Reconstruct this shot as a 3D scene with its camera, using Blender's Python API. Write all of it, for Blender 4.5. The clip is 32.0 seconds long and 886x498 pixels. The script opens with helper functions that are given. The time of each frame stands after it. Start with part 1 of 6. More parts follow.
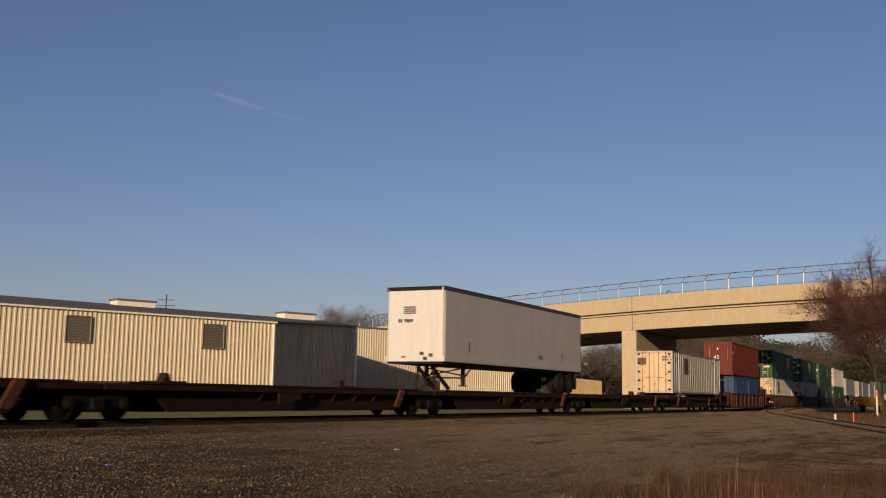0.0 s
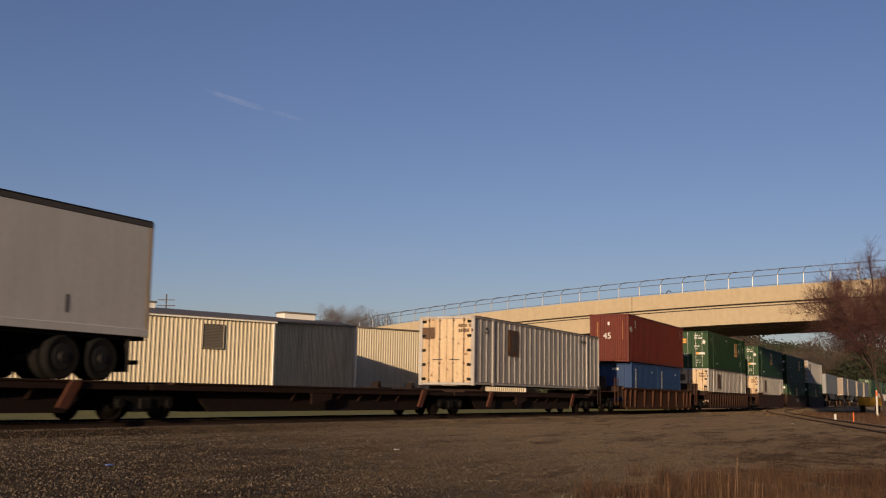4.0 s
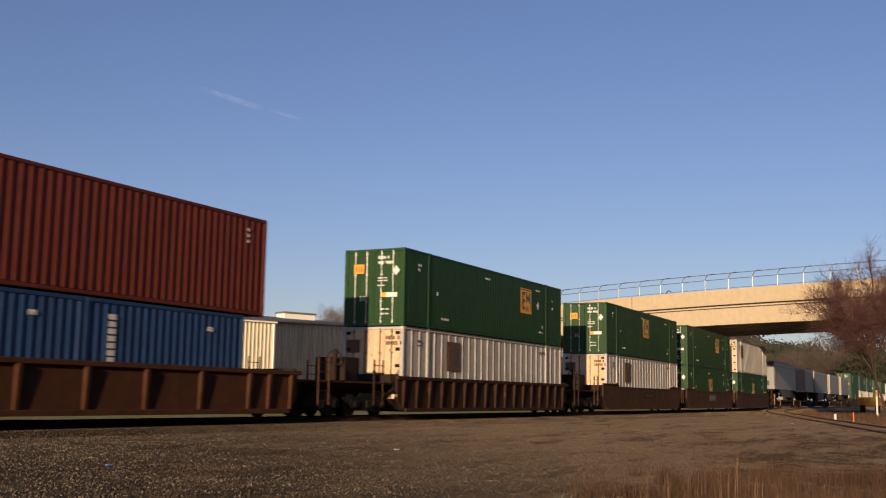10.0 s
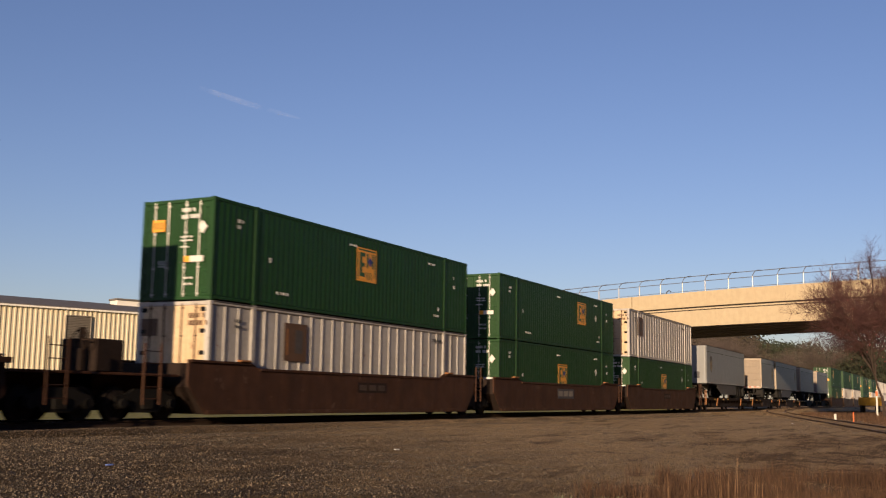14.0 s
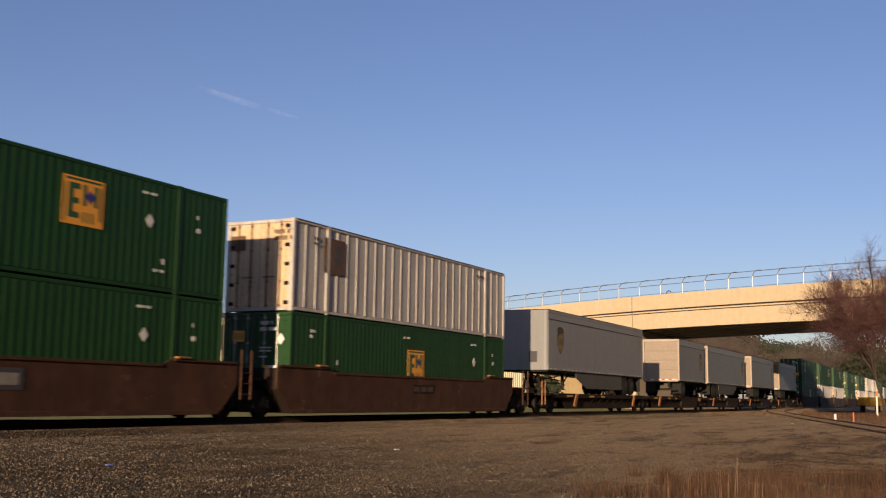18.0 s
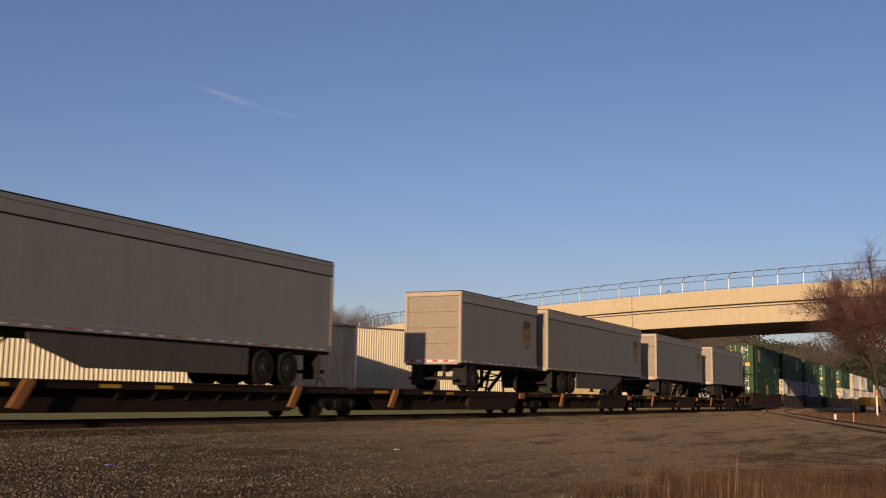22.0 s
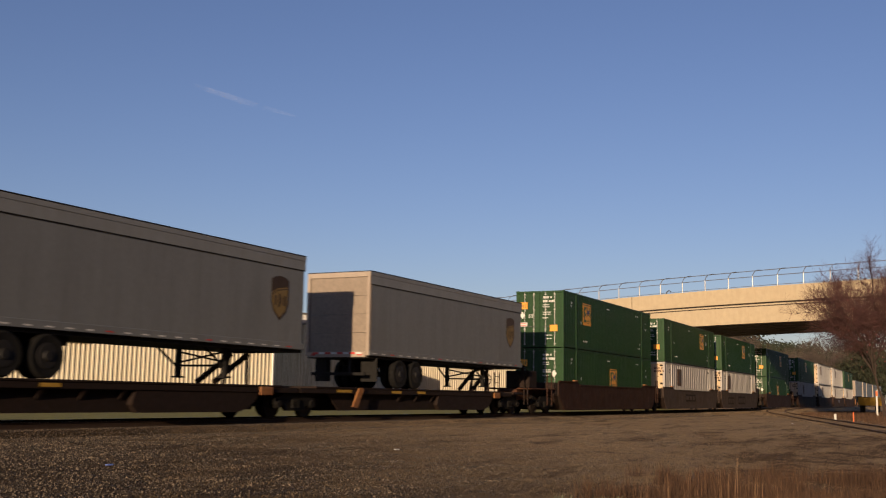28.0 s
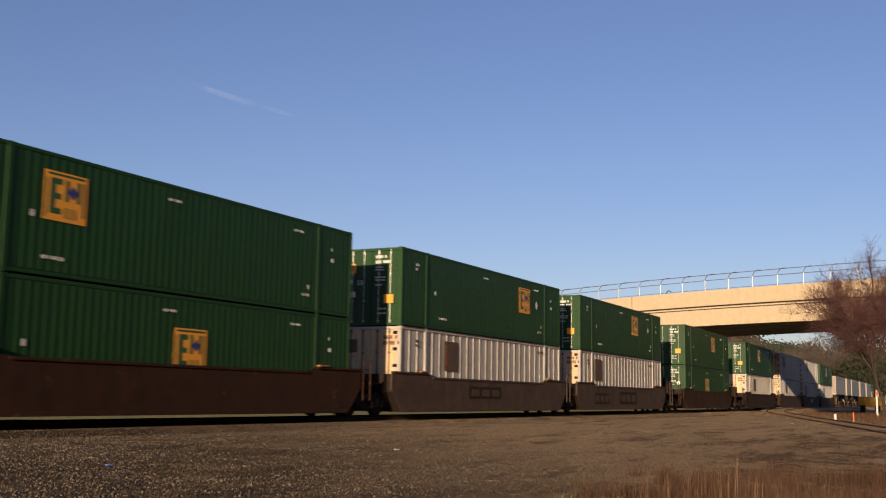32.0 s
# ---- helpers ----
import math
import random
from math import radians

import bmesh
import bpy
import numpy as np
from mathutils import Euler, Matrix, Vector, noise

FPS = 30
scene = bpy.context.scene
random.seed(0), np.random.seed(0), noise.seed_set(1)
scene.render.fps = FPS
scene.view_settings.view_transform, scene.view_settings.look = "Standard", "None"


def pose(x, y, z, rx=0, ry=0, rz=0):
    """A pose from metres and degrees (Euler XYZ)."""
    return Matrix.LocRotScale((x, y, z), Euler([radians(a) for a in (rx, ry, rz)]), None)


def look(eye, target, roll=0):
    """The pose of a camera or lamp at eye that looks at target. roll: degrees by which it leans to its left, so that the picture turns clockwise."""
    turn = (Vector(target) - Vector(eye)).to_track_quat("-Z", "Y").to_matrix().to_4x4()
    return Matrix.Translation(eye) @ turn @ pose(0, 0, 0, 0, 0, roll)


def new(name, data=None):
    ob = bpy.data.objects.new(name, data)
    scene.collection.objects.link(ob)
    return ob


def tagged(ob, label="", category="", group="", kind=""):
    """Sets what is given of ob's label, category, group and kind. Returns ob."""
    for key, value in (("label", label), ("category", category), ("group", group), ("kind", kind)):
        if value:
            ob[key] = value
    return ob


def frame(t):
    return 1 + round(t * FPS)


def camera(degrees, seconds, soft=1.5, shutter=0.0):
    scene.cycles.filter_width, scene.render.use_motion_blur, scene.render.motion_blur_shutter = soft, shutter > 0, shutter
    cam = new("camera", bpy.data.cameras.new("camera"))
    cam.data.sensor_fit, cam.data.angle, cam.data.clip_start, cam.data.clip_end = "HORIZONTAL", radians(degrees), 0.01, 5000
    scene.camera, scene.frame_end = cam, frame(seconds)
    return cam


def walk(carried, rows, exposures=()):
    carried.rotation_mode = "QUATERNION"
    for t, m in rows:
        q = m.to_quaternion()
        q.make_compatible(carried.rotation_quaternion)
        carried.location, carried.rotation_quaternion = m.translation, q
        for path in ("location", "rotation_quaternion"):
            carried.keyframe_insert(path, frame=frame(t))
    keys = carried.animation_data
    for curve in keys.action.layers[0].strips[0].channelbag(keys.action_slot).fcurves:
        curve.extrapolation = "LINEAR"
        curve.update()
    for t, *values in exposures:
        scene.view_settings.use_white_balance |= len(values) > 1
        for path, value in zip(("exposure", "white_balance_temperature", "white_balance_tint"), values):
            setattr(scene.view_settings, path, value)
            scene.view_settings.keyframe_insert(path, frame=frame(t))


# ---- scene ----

import itertools

# ================= camera =================
cam = camera(45.335, 32.0, soft=1.15, shutter=0.5)
EYE = Vector((0.0, 0.0, 0.66))
YAW, PITCH = radians(62.814), radians(7.932)
AIM = EYE + Vector((math.sin(YAW) * math.cos(PITCH), math.cos(YAW) * math.cos(PITCH), math.sin(PITCH)))
HELD = look(EYE, AIM, 0.885)
walk(cam, [(0.0, HELD), (32.0, HELD)], exposures=[(t, stops, 5930, 36) for t, stops in (
    (0.0, 0), (3.0, 0.0), (6.0, 0.05), (7.0, 0.27), (9.0, 0.37), (11.0, 0.46), (14.0, 0.5), (17.0, 0.6), (19.0, 0.5), (20.8, 0.34), (23.0, 0.29), (25.0, 0.3), (28.0, 0.28), (30.0, 0.41), (32.0, 0.56))])

# ================= light =================
SUN_WAY = Vector((1.0, 0.170, -0.178)).normalized()      # the way the sunlight travels
world = bpy.data.worlds.new("sky")
scene.world = world
world.use_nodes = True
wn = world.node_tree.nodes
sky = wn.new("ShaderNodeTexSky")
sky.sky_type = "NISHITA"
sky.sun_disc = False
sky.sun_elevation = math.asin(-SUN_WAY.z)
sky.sun_rotation = math.atan2(-SUN_WAY.x, -SUN_WAY.y)
sky.air_density, sky.dust_density, sky.ozone_density = 1.0, 0.5, 2.2
world.node_tree.links.new(sky.outputs[0], wn["Background"].inputs[0])
wn["Background"].inputs[1].default_value = 0.072
sun = new("sun", bpy.data.lights.new("sun", "SUN"))
sun.data.energy, sun.data.angle, sun.data.color = 5.0, radians(0.53), (1.0, 0.79, 0.39)
sun.matrix_world = look((-60, 0, 40), Vector((-60, 0, 40)) + SUN_WAY)

# ================= materials =================
def node_setup(name):
    m = bpy.data.materials.new(name)
    m.use_nodes = True
    nt = m.node_tree
    return m, nt, nt.nodes["Principled BSDF"]


def noise_node(nt, scale, detail=4.0, stretch=None, rough=0.6, offset=True):
    """Noise in the object's own metres, shifted from thing to thing."""
    tc = nt.nodes.new("ShaderNodeTexCoord")
    mp = nt.nodes.new("ShaderNodeMapping")
    nt.links.new(tc.outputs["Object"], mp.inputs[0])
    if stretch:
        mp.inputs["Scale"].default_value = stretch
    if offset:
        oi = nt.nodes.new("ShaderNodeObjectInfo")
        mul = nt.nodes.new("ShaderNodeMath")
        mul.operation = "MULTIPLY"
        mul.inputs[1].default_value = 37.0
        nt.links.new(oi.outputs["Random"], mul.inputs[0])
        nt.links.new(mul.outputs[0], mp.inputs["Location"])
    n = nt.nodes.new("ShaderNodeTexNoise")
    n.inputs["Scale"].default_value = scale
    n.inputs["Detail"].default_value = detail
    n.inputs["Roughness"].default_value = rough
    nt.links.new(mp.outputs[0], n.inputs["Vector"])
    return n.outputs["Fac"]


def ramp(nt, fac, lo, hi):
    r = nt.nodes.new("ShaderNodeMapRange")
    r.inputs["From Min"].default_value, r.inputs["From Max"].default_value = lo, hi
    nt.links.new(fac, r.inputs["Value"])
    return r.outputs["Result"]


def mix(nt, fac, a, b):
    x = nt.nodes.new("ShaderNodeMix")
    x.data_type = "RGBA"
    for sock, v in ((x.inputs[0], fac), (x.inputs[6], a), (x.inputs[7], b)):
        if isinstance(v, (int, float)):
            sock.default_value = v
        elif isinstance(v, tuple):
            sock.default_value = (*v, 1.0)
        else:
            nt.links.new(v, sock)
    return x.outputs[2]


def scaled(nt, fac, k):
    x = nt.nodes.new("ShaderNodeMath")
    x.operation = "MULTIPLY"
    x.use_clamp = True
    x.inputs[1].default_value = k
    nt.links.new(fac, x.inputs[0])
    return x.outputs[0]


def surface(name, base, rough=0.6, metal=0.0, vary=0.25, grain=9.0, dirt=None, dirt_amount=0.5, streak=True,
            spots=None, spot_at=0.62, bump=0.15, bump_scale=40.0, pick=None, coat=0.0, spec=0.3, spot_scale=3.4):
    """Base colour with grain, broad dirt (running down the sides when streak), and worn spots of another colour."""
    m, nt, b = node_setup(name)
    dark = tuple(c * (1 - vary) for c in base)
    col = mix(nt, ramp(nt, noise_node(nt, grain), 0.3, 0.7), dark, base)
    if pick:
        oi = nt.nodes.new("ShaderNodeObjectInfo")
        col = mix(nt, scaled(nt, oi.outputs["Random"], 0.8), col, pick)
    if dirt:
        st = (1.2, 1.2, 0.16) if streak else (1, 1, 1)
        f = ramp(nt, noise_node(nt, 1.7, 6.0, st, 0.7), 0.42, 0.78)
        col = mix(nt, scaled(nt, f, dirt_amount), col, dirt)
    if spots:
        f = ramp(nt, noise_node(nt, spot_scale, 8.0, None, 0.72), spot_at, spot_at + 0.06)
        col = mix(nt, f, col, spots)
    nt.links.new(col, b.inputs["Base Color"])
    r = ramp(nt, noise_node(nt, grain * 0.6), 0.2, 0.8)
    mr = nt.nodes.new("ShaderNodeMapRange")
    mr.inputs["To Min"].default_value, mr.inputs["To Max"].default_value = max(0.05, rough - 0.12), min(1.0, rough + 0.12)
    nt.links.new(r, mr.inputs["Value"])
    nt.links.new(mr.outputs[0], b.inputs["Roughness"])
    b.inputs["Metallic"].default_value = metal
    b.inputs["Coat Weight"].default_value = coat
    b.inputs["Specular IOR Level"].default_value = spec
    if bump:
        bp = nt.nodes.new("ShaderNodeBump")
        bp.inputs["Strength"].default_value = bump
        bp.inputs["Distance"].default_value = 0.02
        nt.links.new(noise_node(nt, bump_scale, 5.0), bp.inputs["Height"])
        nt.links.new(bp.outputs[0], b.inputs["Normal"])
    return m


MAT = {}
MAT["white"] = surface("weathered_white_paint", (0.458, 0.438, 0.410), 0.55, vary=0.2, dirt=(0.1953, 0.1674, 0.1395), dirt_amount=0.7, spots=(0.1767, 0.0791, 0.0372), spot_at=0.635)
# white for the door ends: sunlight's brightness and warmth painted in, plus rust
MAT["white_end"] = surface("sunlit_white_door_paint_with_rust", (0.62, 0.475, 0.30), 0.55, vary=0.2, dirt=(0.34, 0.20, 0.09), dirt_amount=0.75, spots=(0.16, 0.06, 0.025), spot_at=0.60)
MAT["trailer_white"] = surface("white_trailer_sheet", (0.56, 0.562, 0.552), 0.45, vary=0.09, dirt=(0.34, 0.33, 0.315), dirt_amount=0.4, spots=(0.22, 0.11, 0.055), spot_at=0.725)
MAT["trailer_grey"] = surface("dull_grey_trailer_paint", (0.172, 0.182, 0.188), 0.45, vary=0.12, dirt=(0.096, 0.098, 0.098), dirt_amount=0.5)
MAT["trailer_skirt"] = surface("dull_grey_skirt_panel", (0.084, 0.080, 0.077), 0.6, vary=0.2, dirt=(0.048, 0.044, 0.040), dirt_amount=0.5)
MAT["trailer_door"] = surface("tan_grey_door_paint", (0.265, 0.215, 0.165), 0.5, vary=0.25, dirt=(0.2, 0.16, 0.12), dirt_amount=0.5, spots=(0.15, 0.08, 0.045), spot_at=0.70)
MAT["trailer_frame"] = surface("pale_door_frame_paint", (0.36, 0.30, 0.24), 0.5, vary=0.15, dirt=(0.25, 0.19, 0.14), dirt_amount=0.6, spots=(0.16, 0.07, 0.04), spot_at=0.66)
MAT["trailer_silver"] = surface("light_grey_trailer_sheet", (0.210, 0.220, 0.226), 0.42, 0.0, vary=0.1, dirt=(0.130, 0.124, 0.116), dirt_amount=0.45)
MAT["green"] = surface("green_container_paint", (0.0090, 0.0504, 0.0095), 0.55, vary=0.25, dirt=(0.0045, 0.0171, 0.0090), dirt_amount=0.45, spots=(0.0792, 0.0477, 0.0279), spot_at=0.74)
MAT["red"] = surface("red_oxide_container_paint", (0.128, 0.023, 0.012), 0.6, vary=0.25, dirt=(0.053, 0.014, 0.010), dirt_amount=0.55, spots=(0.097, 0.040, 0.026), spot_at=0.7)
MAT["blue"] = surface("blue_container_paint", (0.016, 0.052, 0.153), 0.6, vary=0.25, dirt=(0.013, 0.023, 0.050), dirt_amount=0.5, spots=(0.126, 0.063, 0.036), spot_at=0.71)
MAT["car_brown"] = surface("rusty_brown_car_paint", (0.0418, 0.0166, 0.0079), 0.8, vary=0.4, grain=2.2, dirt=(0.0137, 0.0072, 0.0050), dirt_amount=0.85, spots=(0.0778, 0.0382, 0.0216), spot_at=0.60, spot_scale=1.5, bump=0.3, spec=0.2)
MAT["car_umber"] = surface("faded_rust_brown_paint", (0.0720, 0.0324, 0.0171), 0.8, vary=0.4, grain=1.6, dirt=(0.0261, 0.0135, 0.0090), dirt_amount=0.85, spots=(0.1080, 0.0612, 0.0396), spot_at=0.60, spot_scale=1.3, bump=0.3, spec=0.2)
MAT["car_orange"] = surface("worn_orange_car_paint", (0.0824, 0.0314, 0.0127), 0.75, vary=0.35, grain=2.5, dirt=(0.0247, 0.0119, 0.0076), dirt_amount=0.75, spots=(0.1003, 0.0536, 0.0323), spot_at=0.62, spot_scale=1.8, bump=0.3, spec=0.2)
MAT["car_deck"] = surface("dark_rusty_deck_steel", (0.036, 0.017, 0.011), 0.8, vary=0.45, grain=3.0, dirt=(0.022, 0.014, 0.010), dirt_amount=0.7, bump=0.3, spec=0.2)
MAT["car_dark"] = surface("sooty_brown_steel", (0.023, 0.013, 0.009), 0.8, vary=0.45, dirt=(0.014, 0.010, 0.008), dirt_amount=0.7, spots=(0.068, 0.032, 0.018), spot_at=0.66, bump=0.3, spec=0.2)
MAT["car_grey"] = surface("faded_grey_brown_car_paint", (0.0760, 0.0496, 0.0360), 0.8, vary=0.4, grain=2.0, dirt=(0.0280, 0.0208, 0.0160), dirt_amount=0.7, spots=(0.1520, 0.1280, 0.1040), spot_at=0.66, bump=0.3)
MAT["iron"] = surface("greasy_cast_iron", (0.009, 0.0075, 0.006), 0.8, 0.0, vary=0.4, bump=0.4, spec=0.2)
MAT["wheel"] = surface("worn_wheel_steel", (0.020, 0.015, 0.012), 0.65, 0.2, vary=0.4, spec=0.2)
MAT["rail"] = surface("rusty_rail_steel", (0.040, 0.023, 0.015), 0.8, 0.0, vary=0.3)
MAT["siding_rail"] = surface("brown_rusted_rail", (0.105, 0.058, 0.034), 0.85, 0.0, vary=0.3)
MAT["railtop"] = surface("polished_rail_head", (0.30, 0.28, 0.26), 0.3, 0.9, vary=0.1)
MAT["tie"] = surface("old_creosoted_timber", (0.035, 0.025, 0.019), 0.9, vary=0.45, bump=0.6, bump_scale=25)
MAT["brace_rust"] = surface("faded_red_side_plate", (0.125, 0.044, 0.022), 0.7, vary=0.35, dirt=(0.06, 0.03, 0.02), dirt_amount=0.6)
MAT["brace"] = surface("worn_safety_orange", (0.32, 0.14, 0.042), 0.65, vary=0.4, dirt=(0.2, 0.08, 0.04), dirt_amount=0.6)
MAT["yellow"] = surface("safety_yellow_paint", (0.48, 0.28, 0.03), 0.55, vary=0.2, dirt=(0.25, 0.15, 0.04), dirt_amount=0.4)
MAT["logo_orange"] = surface("orange_decal", (0.75, 0.33, 0.03), 0.45, vary=0.1, bump=0)
MAT["logo_dark"] = surface("dark_green_decal", (0.025, 0.085, 0.035), 0.45, vary=0.1, bump=0)
MAT["logo_blue"] = surface("blue_decal", (0.045, 0.04, 0.20), 0.45, vary=0.1, bump=0)
MAT["logo_brown"] = surface("brown_decal", (0.048, 0.030, 0.018), 0.45, vary=0.1, bump=0)
MAT["logo_gold"] = surface("gold_decal", (0.20, 0.135, 0.045), 0.45, vary=0.1, bump=0)
MAT["rust_logo"] = surface("faded_brown_decal", (0.115, 0.064, 0.036), 0.6, vary=0.3, bump=0)
MAT["logo_faint"] = surface("faded_slate_decal", (0.075, 0.066, 0.062), 0.6, vary=0.3, bump=0)
MAT["mark_dull"] = surface("grimy_grey_marking_paint", (0.23, 0.205, 0.18), 0.6, vary=0.3, bump=0)
MAT["mark_white"] = surface("white_marking_paint", (0.60, 0.60, 0.57), 0.5, vary=0.12, bump=0)
MAT["mark_red"] = surface("red_reflector_tape", (0.50, 0.05, 0.035), 0.35, vary=0.1, bump=0)
MAT["mark_dark"] = surface("dark_marking_paint", (0.05, 0.05, 0.055), 0.5, vary=0.1, bump=0)
MAT["zinc"] = surface("galvanised_rod", (0.42, 0.42, 0.40), 0.45, 0.5, vary=0.15)
MAT["tyre"] = surface("tyre_rubber", (0.008, 0.0075, 0.007), 0.9, vary=0.3, spec=0.2)
MAT["hub"] = surface("grey_wheel_rim", (0.022, 0.020, 0.018), 0.6, 0.2, vary=0.2)
MAT["black"] = surface("black_chassis_steel", (0.011, 0.010, 0.009), 0.7, vary=0.3, spec=0.2)
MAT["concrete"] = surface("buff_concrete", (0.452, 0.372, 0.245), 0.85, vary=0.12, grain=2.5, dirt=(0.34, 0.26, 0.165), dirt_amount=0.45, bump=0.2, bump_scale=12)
# the bridge's concrete again, with the shade under the deck put into its colour
MAT["soffit"] = surface("shade_darkened_concrete", (0.21, 0.185, 0.15), 0.9, vary=0.2, grain=2.5, bump=0.2, bump_scale=12)
MAT["joint"] = surface("dark_joint_filler", (0.022, 0.018, 0.015), 0.9)
MAT["fence"] = surface("galvanised_fence_pipe", (0.42, 0.425, 0.43), 0.45, 0.3, vary=0.15)
MAT["fence_dull"] = surface("dull_grey_fence_pipe", (0.17, 0.175, 0.18), 0.5, 0.3, vary=0.2)
MAT["tie_dusty"] = surface("dust_covered_timber", (0.115, 0.078, 0.045), 0.95, vary=0.5, bump=0.5, bump_scale=25)
MAT["siding"] = surface("cream_metal_siding", (0.60, 0.53, 0.385), 0.5, vary=0.14, dirt=(0.35, 0.31, 0.19), dirt_amount=0.5)
MAT["siding_old"] = surface("stained_bare_metal_siding", (0.58, 0.55, 0.42), 0.45, 0.2, vary=0.35, dirt=(0.15, 0.14, 0.075), dirt_amount=0.85)
MAT["roofing"] = surface("weathered_grey_metal_roof", (0.165, 0.148, 0.128), 0.75, 0.0, vary=0.3, grain=3.0, dirt=(0.10, 0.088, 0.074), streak=False, spec=0.2)
MAT["trim"] = surface("pale_trim_sheet", (0.70, 0.68, 0.62), 0.5, vary=0.06)
MAT["louver"] = surface("grey_louvre_blade", (0.22, 0.195, 0.16), 0.5, 0.3, vary=0.15)
MAT["bark"] = surface("grey_brown_bark", (0.055, 0.038, 0.03), 0.95, vary=0.35, bump=0.5)
MAT["twig"] = surface("reddish_brown_twig", (0.098, 0.045, 0.040), 0.9, vary=0.3, bump=0)
MAT["timber_pole"] = surface("weathered_pole_timber", (0.10, 0.08, 0.065), 0.9, vary=0.3)
MAT["orange_stake"] = surface("fluorescent_orange_stake", (0.75, 0.16, 0.04), 0.6, vary=0.1, bump=0)


def ground_material():
    m, nt, b = node_setup("dusty_gravel_yard")
    big = ramp(nt, noise_node(nt, 0.16, 6, (0.45, 1.5, 1), 0.65, False), 0.42, 0.66)
    streaks = ramp(nt, noise_node(nt, 0.55, 8, (0.4, 1.9, 1), 0.75, False), 0.54, 0.62)
    med = ramp(nt, noise_node(nt, 1.1, 8, (0.8, 1.3, 1), 0.75, False), 0.33, 0.67)
    fine = ramp(nt, noise_node(nt, 9.0, 9, None, 0.9, False), 0.38, 0.62)
    grit = ramp(nt, noise_node(nt, 34.0, 3, None, 0.8, False), 0.42, 0.60)
    pale = ramp(nt, noise_node(nt, 21.0, 4, None, 0.8, False), 0.57, 0.64)
    c1 = mix(nt, med, (0.078, 0.050, 0.025), (0.205, 0.136, 0.068))
    c2 = mix(nt, fine, (0.020, 0.012, 0.006), (0.260, 0.178, 0.094))
    gravel = mix(nt, 0.6, c1, c2)
    gravel = mix(nt, scaled(nt, grit, 0.55), (0.026, 0.016, 0.008), gravel)
    gravel = mix(nt, scaled(nt, pale, 0.75), gravel, (0.34, 0.26, 0.16))
    sand = mix(nt, med, (0.305, 0.210, 0.108), (0.430, 0.308, 0.170))
    sand = mix(nt, scaled(nt, fine, 0.55), sand, (0.150, 0.095, 0.047))
    sand = mix(nt, scaled(nt, grit, 0.35), sand, (0.34, 0.25, 0.145))
    # sandy dirt takes over from gravel towards the siding, along a ragged line
    tc = nt.nodes.new("ShaderNodeTexCoord")
    dot = nt.nodes.new("ShaderNodeVectorMath")
    dot.operation = "DOT_PRODUCT"
    dot.inputs[1].default_value = (0.055, -0.045, 0.0)
    nt.links.new(tc.outputs["Object"], dot.inputs[0])
    add = nt.nodes.new("ShaderNodeMath")
    nt.links.new(dot.outputs["Value"], add.inputs[0])
    nt.links.new(noise_node(nt, 0.35, 6, (0.6, 1.6, 1), 0.7, False), add.inputs[1])
    gravel = mix(nt, scaled(nt, big, 0.6), gravel, (0.050, 0.030, 0.015))
    sand = mix(nt, scaled(nt, big, 0.25), sand, (0.17, 0.105, 0.052))
    col = mix(nt, ramp(nt, add.outputs[0], 0.75, 1.4), gravel, sand)
    col = mix(nt, scaled(nt, streaks, 0.78), col, (0.050, 0.028, 0.014))
    nt.links.new(col, b.inputs["Base Color"])
    b.inputs["Roughness"].default_value = 0.95
    b.inputs["Specular IOR Level"].default_value = 0.15
    bp = nt.nodes.new("ShaderNodeBump")
    bp.inputs["Strength"].default_value, bp.inputs["Distance"].default_value = 1.0, 0.09
    nt.links.new(noise_node(nt, 8.0, 10, None, 0.88, False), bp.inputs["Height"])
    nt.links.new(bp.outputs[0], b.inputs["Normal"])
    return m


MAT["ground"] = ground_material()


def island_material(name, a, b_, rough=0.9, power=1.0):
    """One colour a loose piece, between a and b_; a higher power makes pale pieces rarer."""
    m, nt, b = node_setup(name)
    geo = nt.nodes.new("ShaderNodeNewGeometry")
    pw = nt.nodes.new("ShaderNodeMath")
    pw.operation = "POWER"
    pw.inputs[1].default_value = power
    nt.links.new(geo.outputs["Random Per Island"], pw.inputs[0])
    col = mix(nt, pw.outputs[0], a, b_)
    nt.links.new(col, b.inputs["Base Color"])
    b.inputs["Roughness"].default_value = rough
    return m


MAT["stone"] = island_material("loose_gravel_stones", (0.008, 0.006, 0.004), (0.200, 0.154, 0.105), power=2.5)
MAT["ballast"] = island_material("brown_ballast_stones", (0.007, 0.005, 0.003), (0.120, 0.086, 0.055), power=2.0)
MAT["weed"] = island_material("dry_reddish_weeds", (0.026, 0.013, 0.006), (0.100, 0.050, 0.023))
MAT["straw"] = island_material("pale_dry_grass", (0.14, 0.075, 0.035), (0.26, 0.155, 0.078))
MAT["low_weed"] = island_material("low_dark_red_weeds", (0.009, 0.0045, 0.0025), (0.036, 0.017, 0.008))
MAT["tuft"] = island_material("short_dead_grass", (0.030, 0.019, 0.008), (0.150, 0.100, 0.048), power=1.6)
MAT["sage"] = island_material("grey_green_leaves", (0.06, 0.066, 0.036), (0.17, 0.17, 0.105))
MAT["lawn"] = surface("short_green_grass", (0.22, 0.205, 0.035), 0.95, vary=0.4, grain=3, dirt=(0.20, 0.15, 0.07), streak=False, bump=0.8, bump_scale=30)
MAT["leaf_far"] = island_material("dull_olive_foliage", (0.020, 0.017, 0.008), (0.055, 0.045, 0.022))
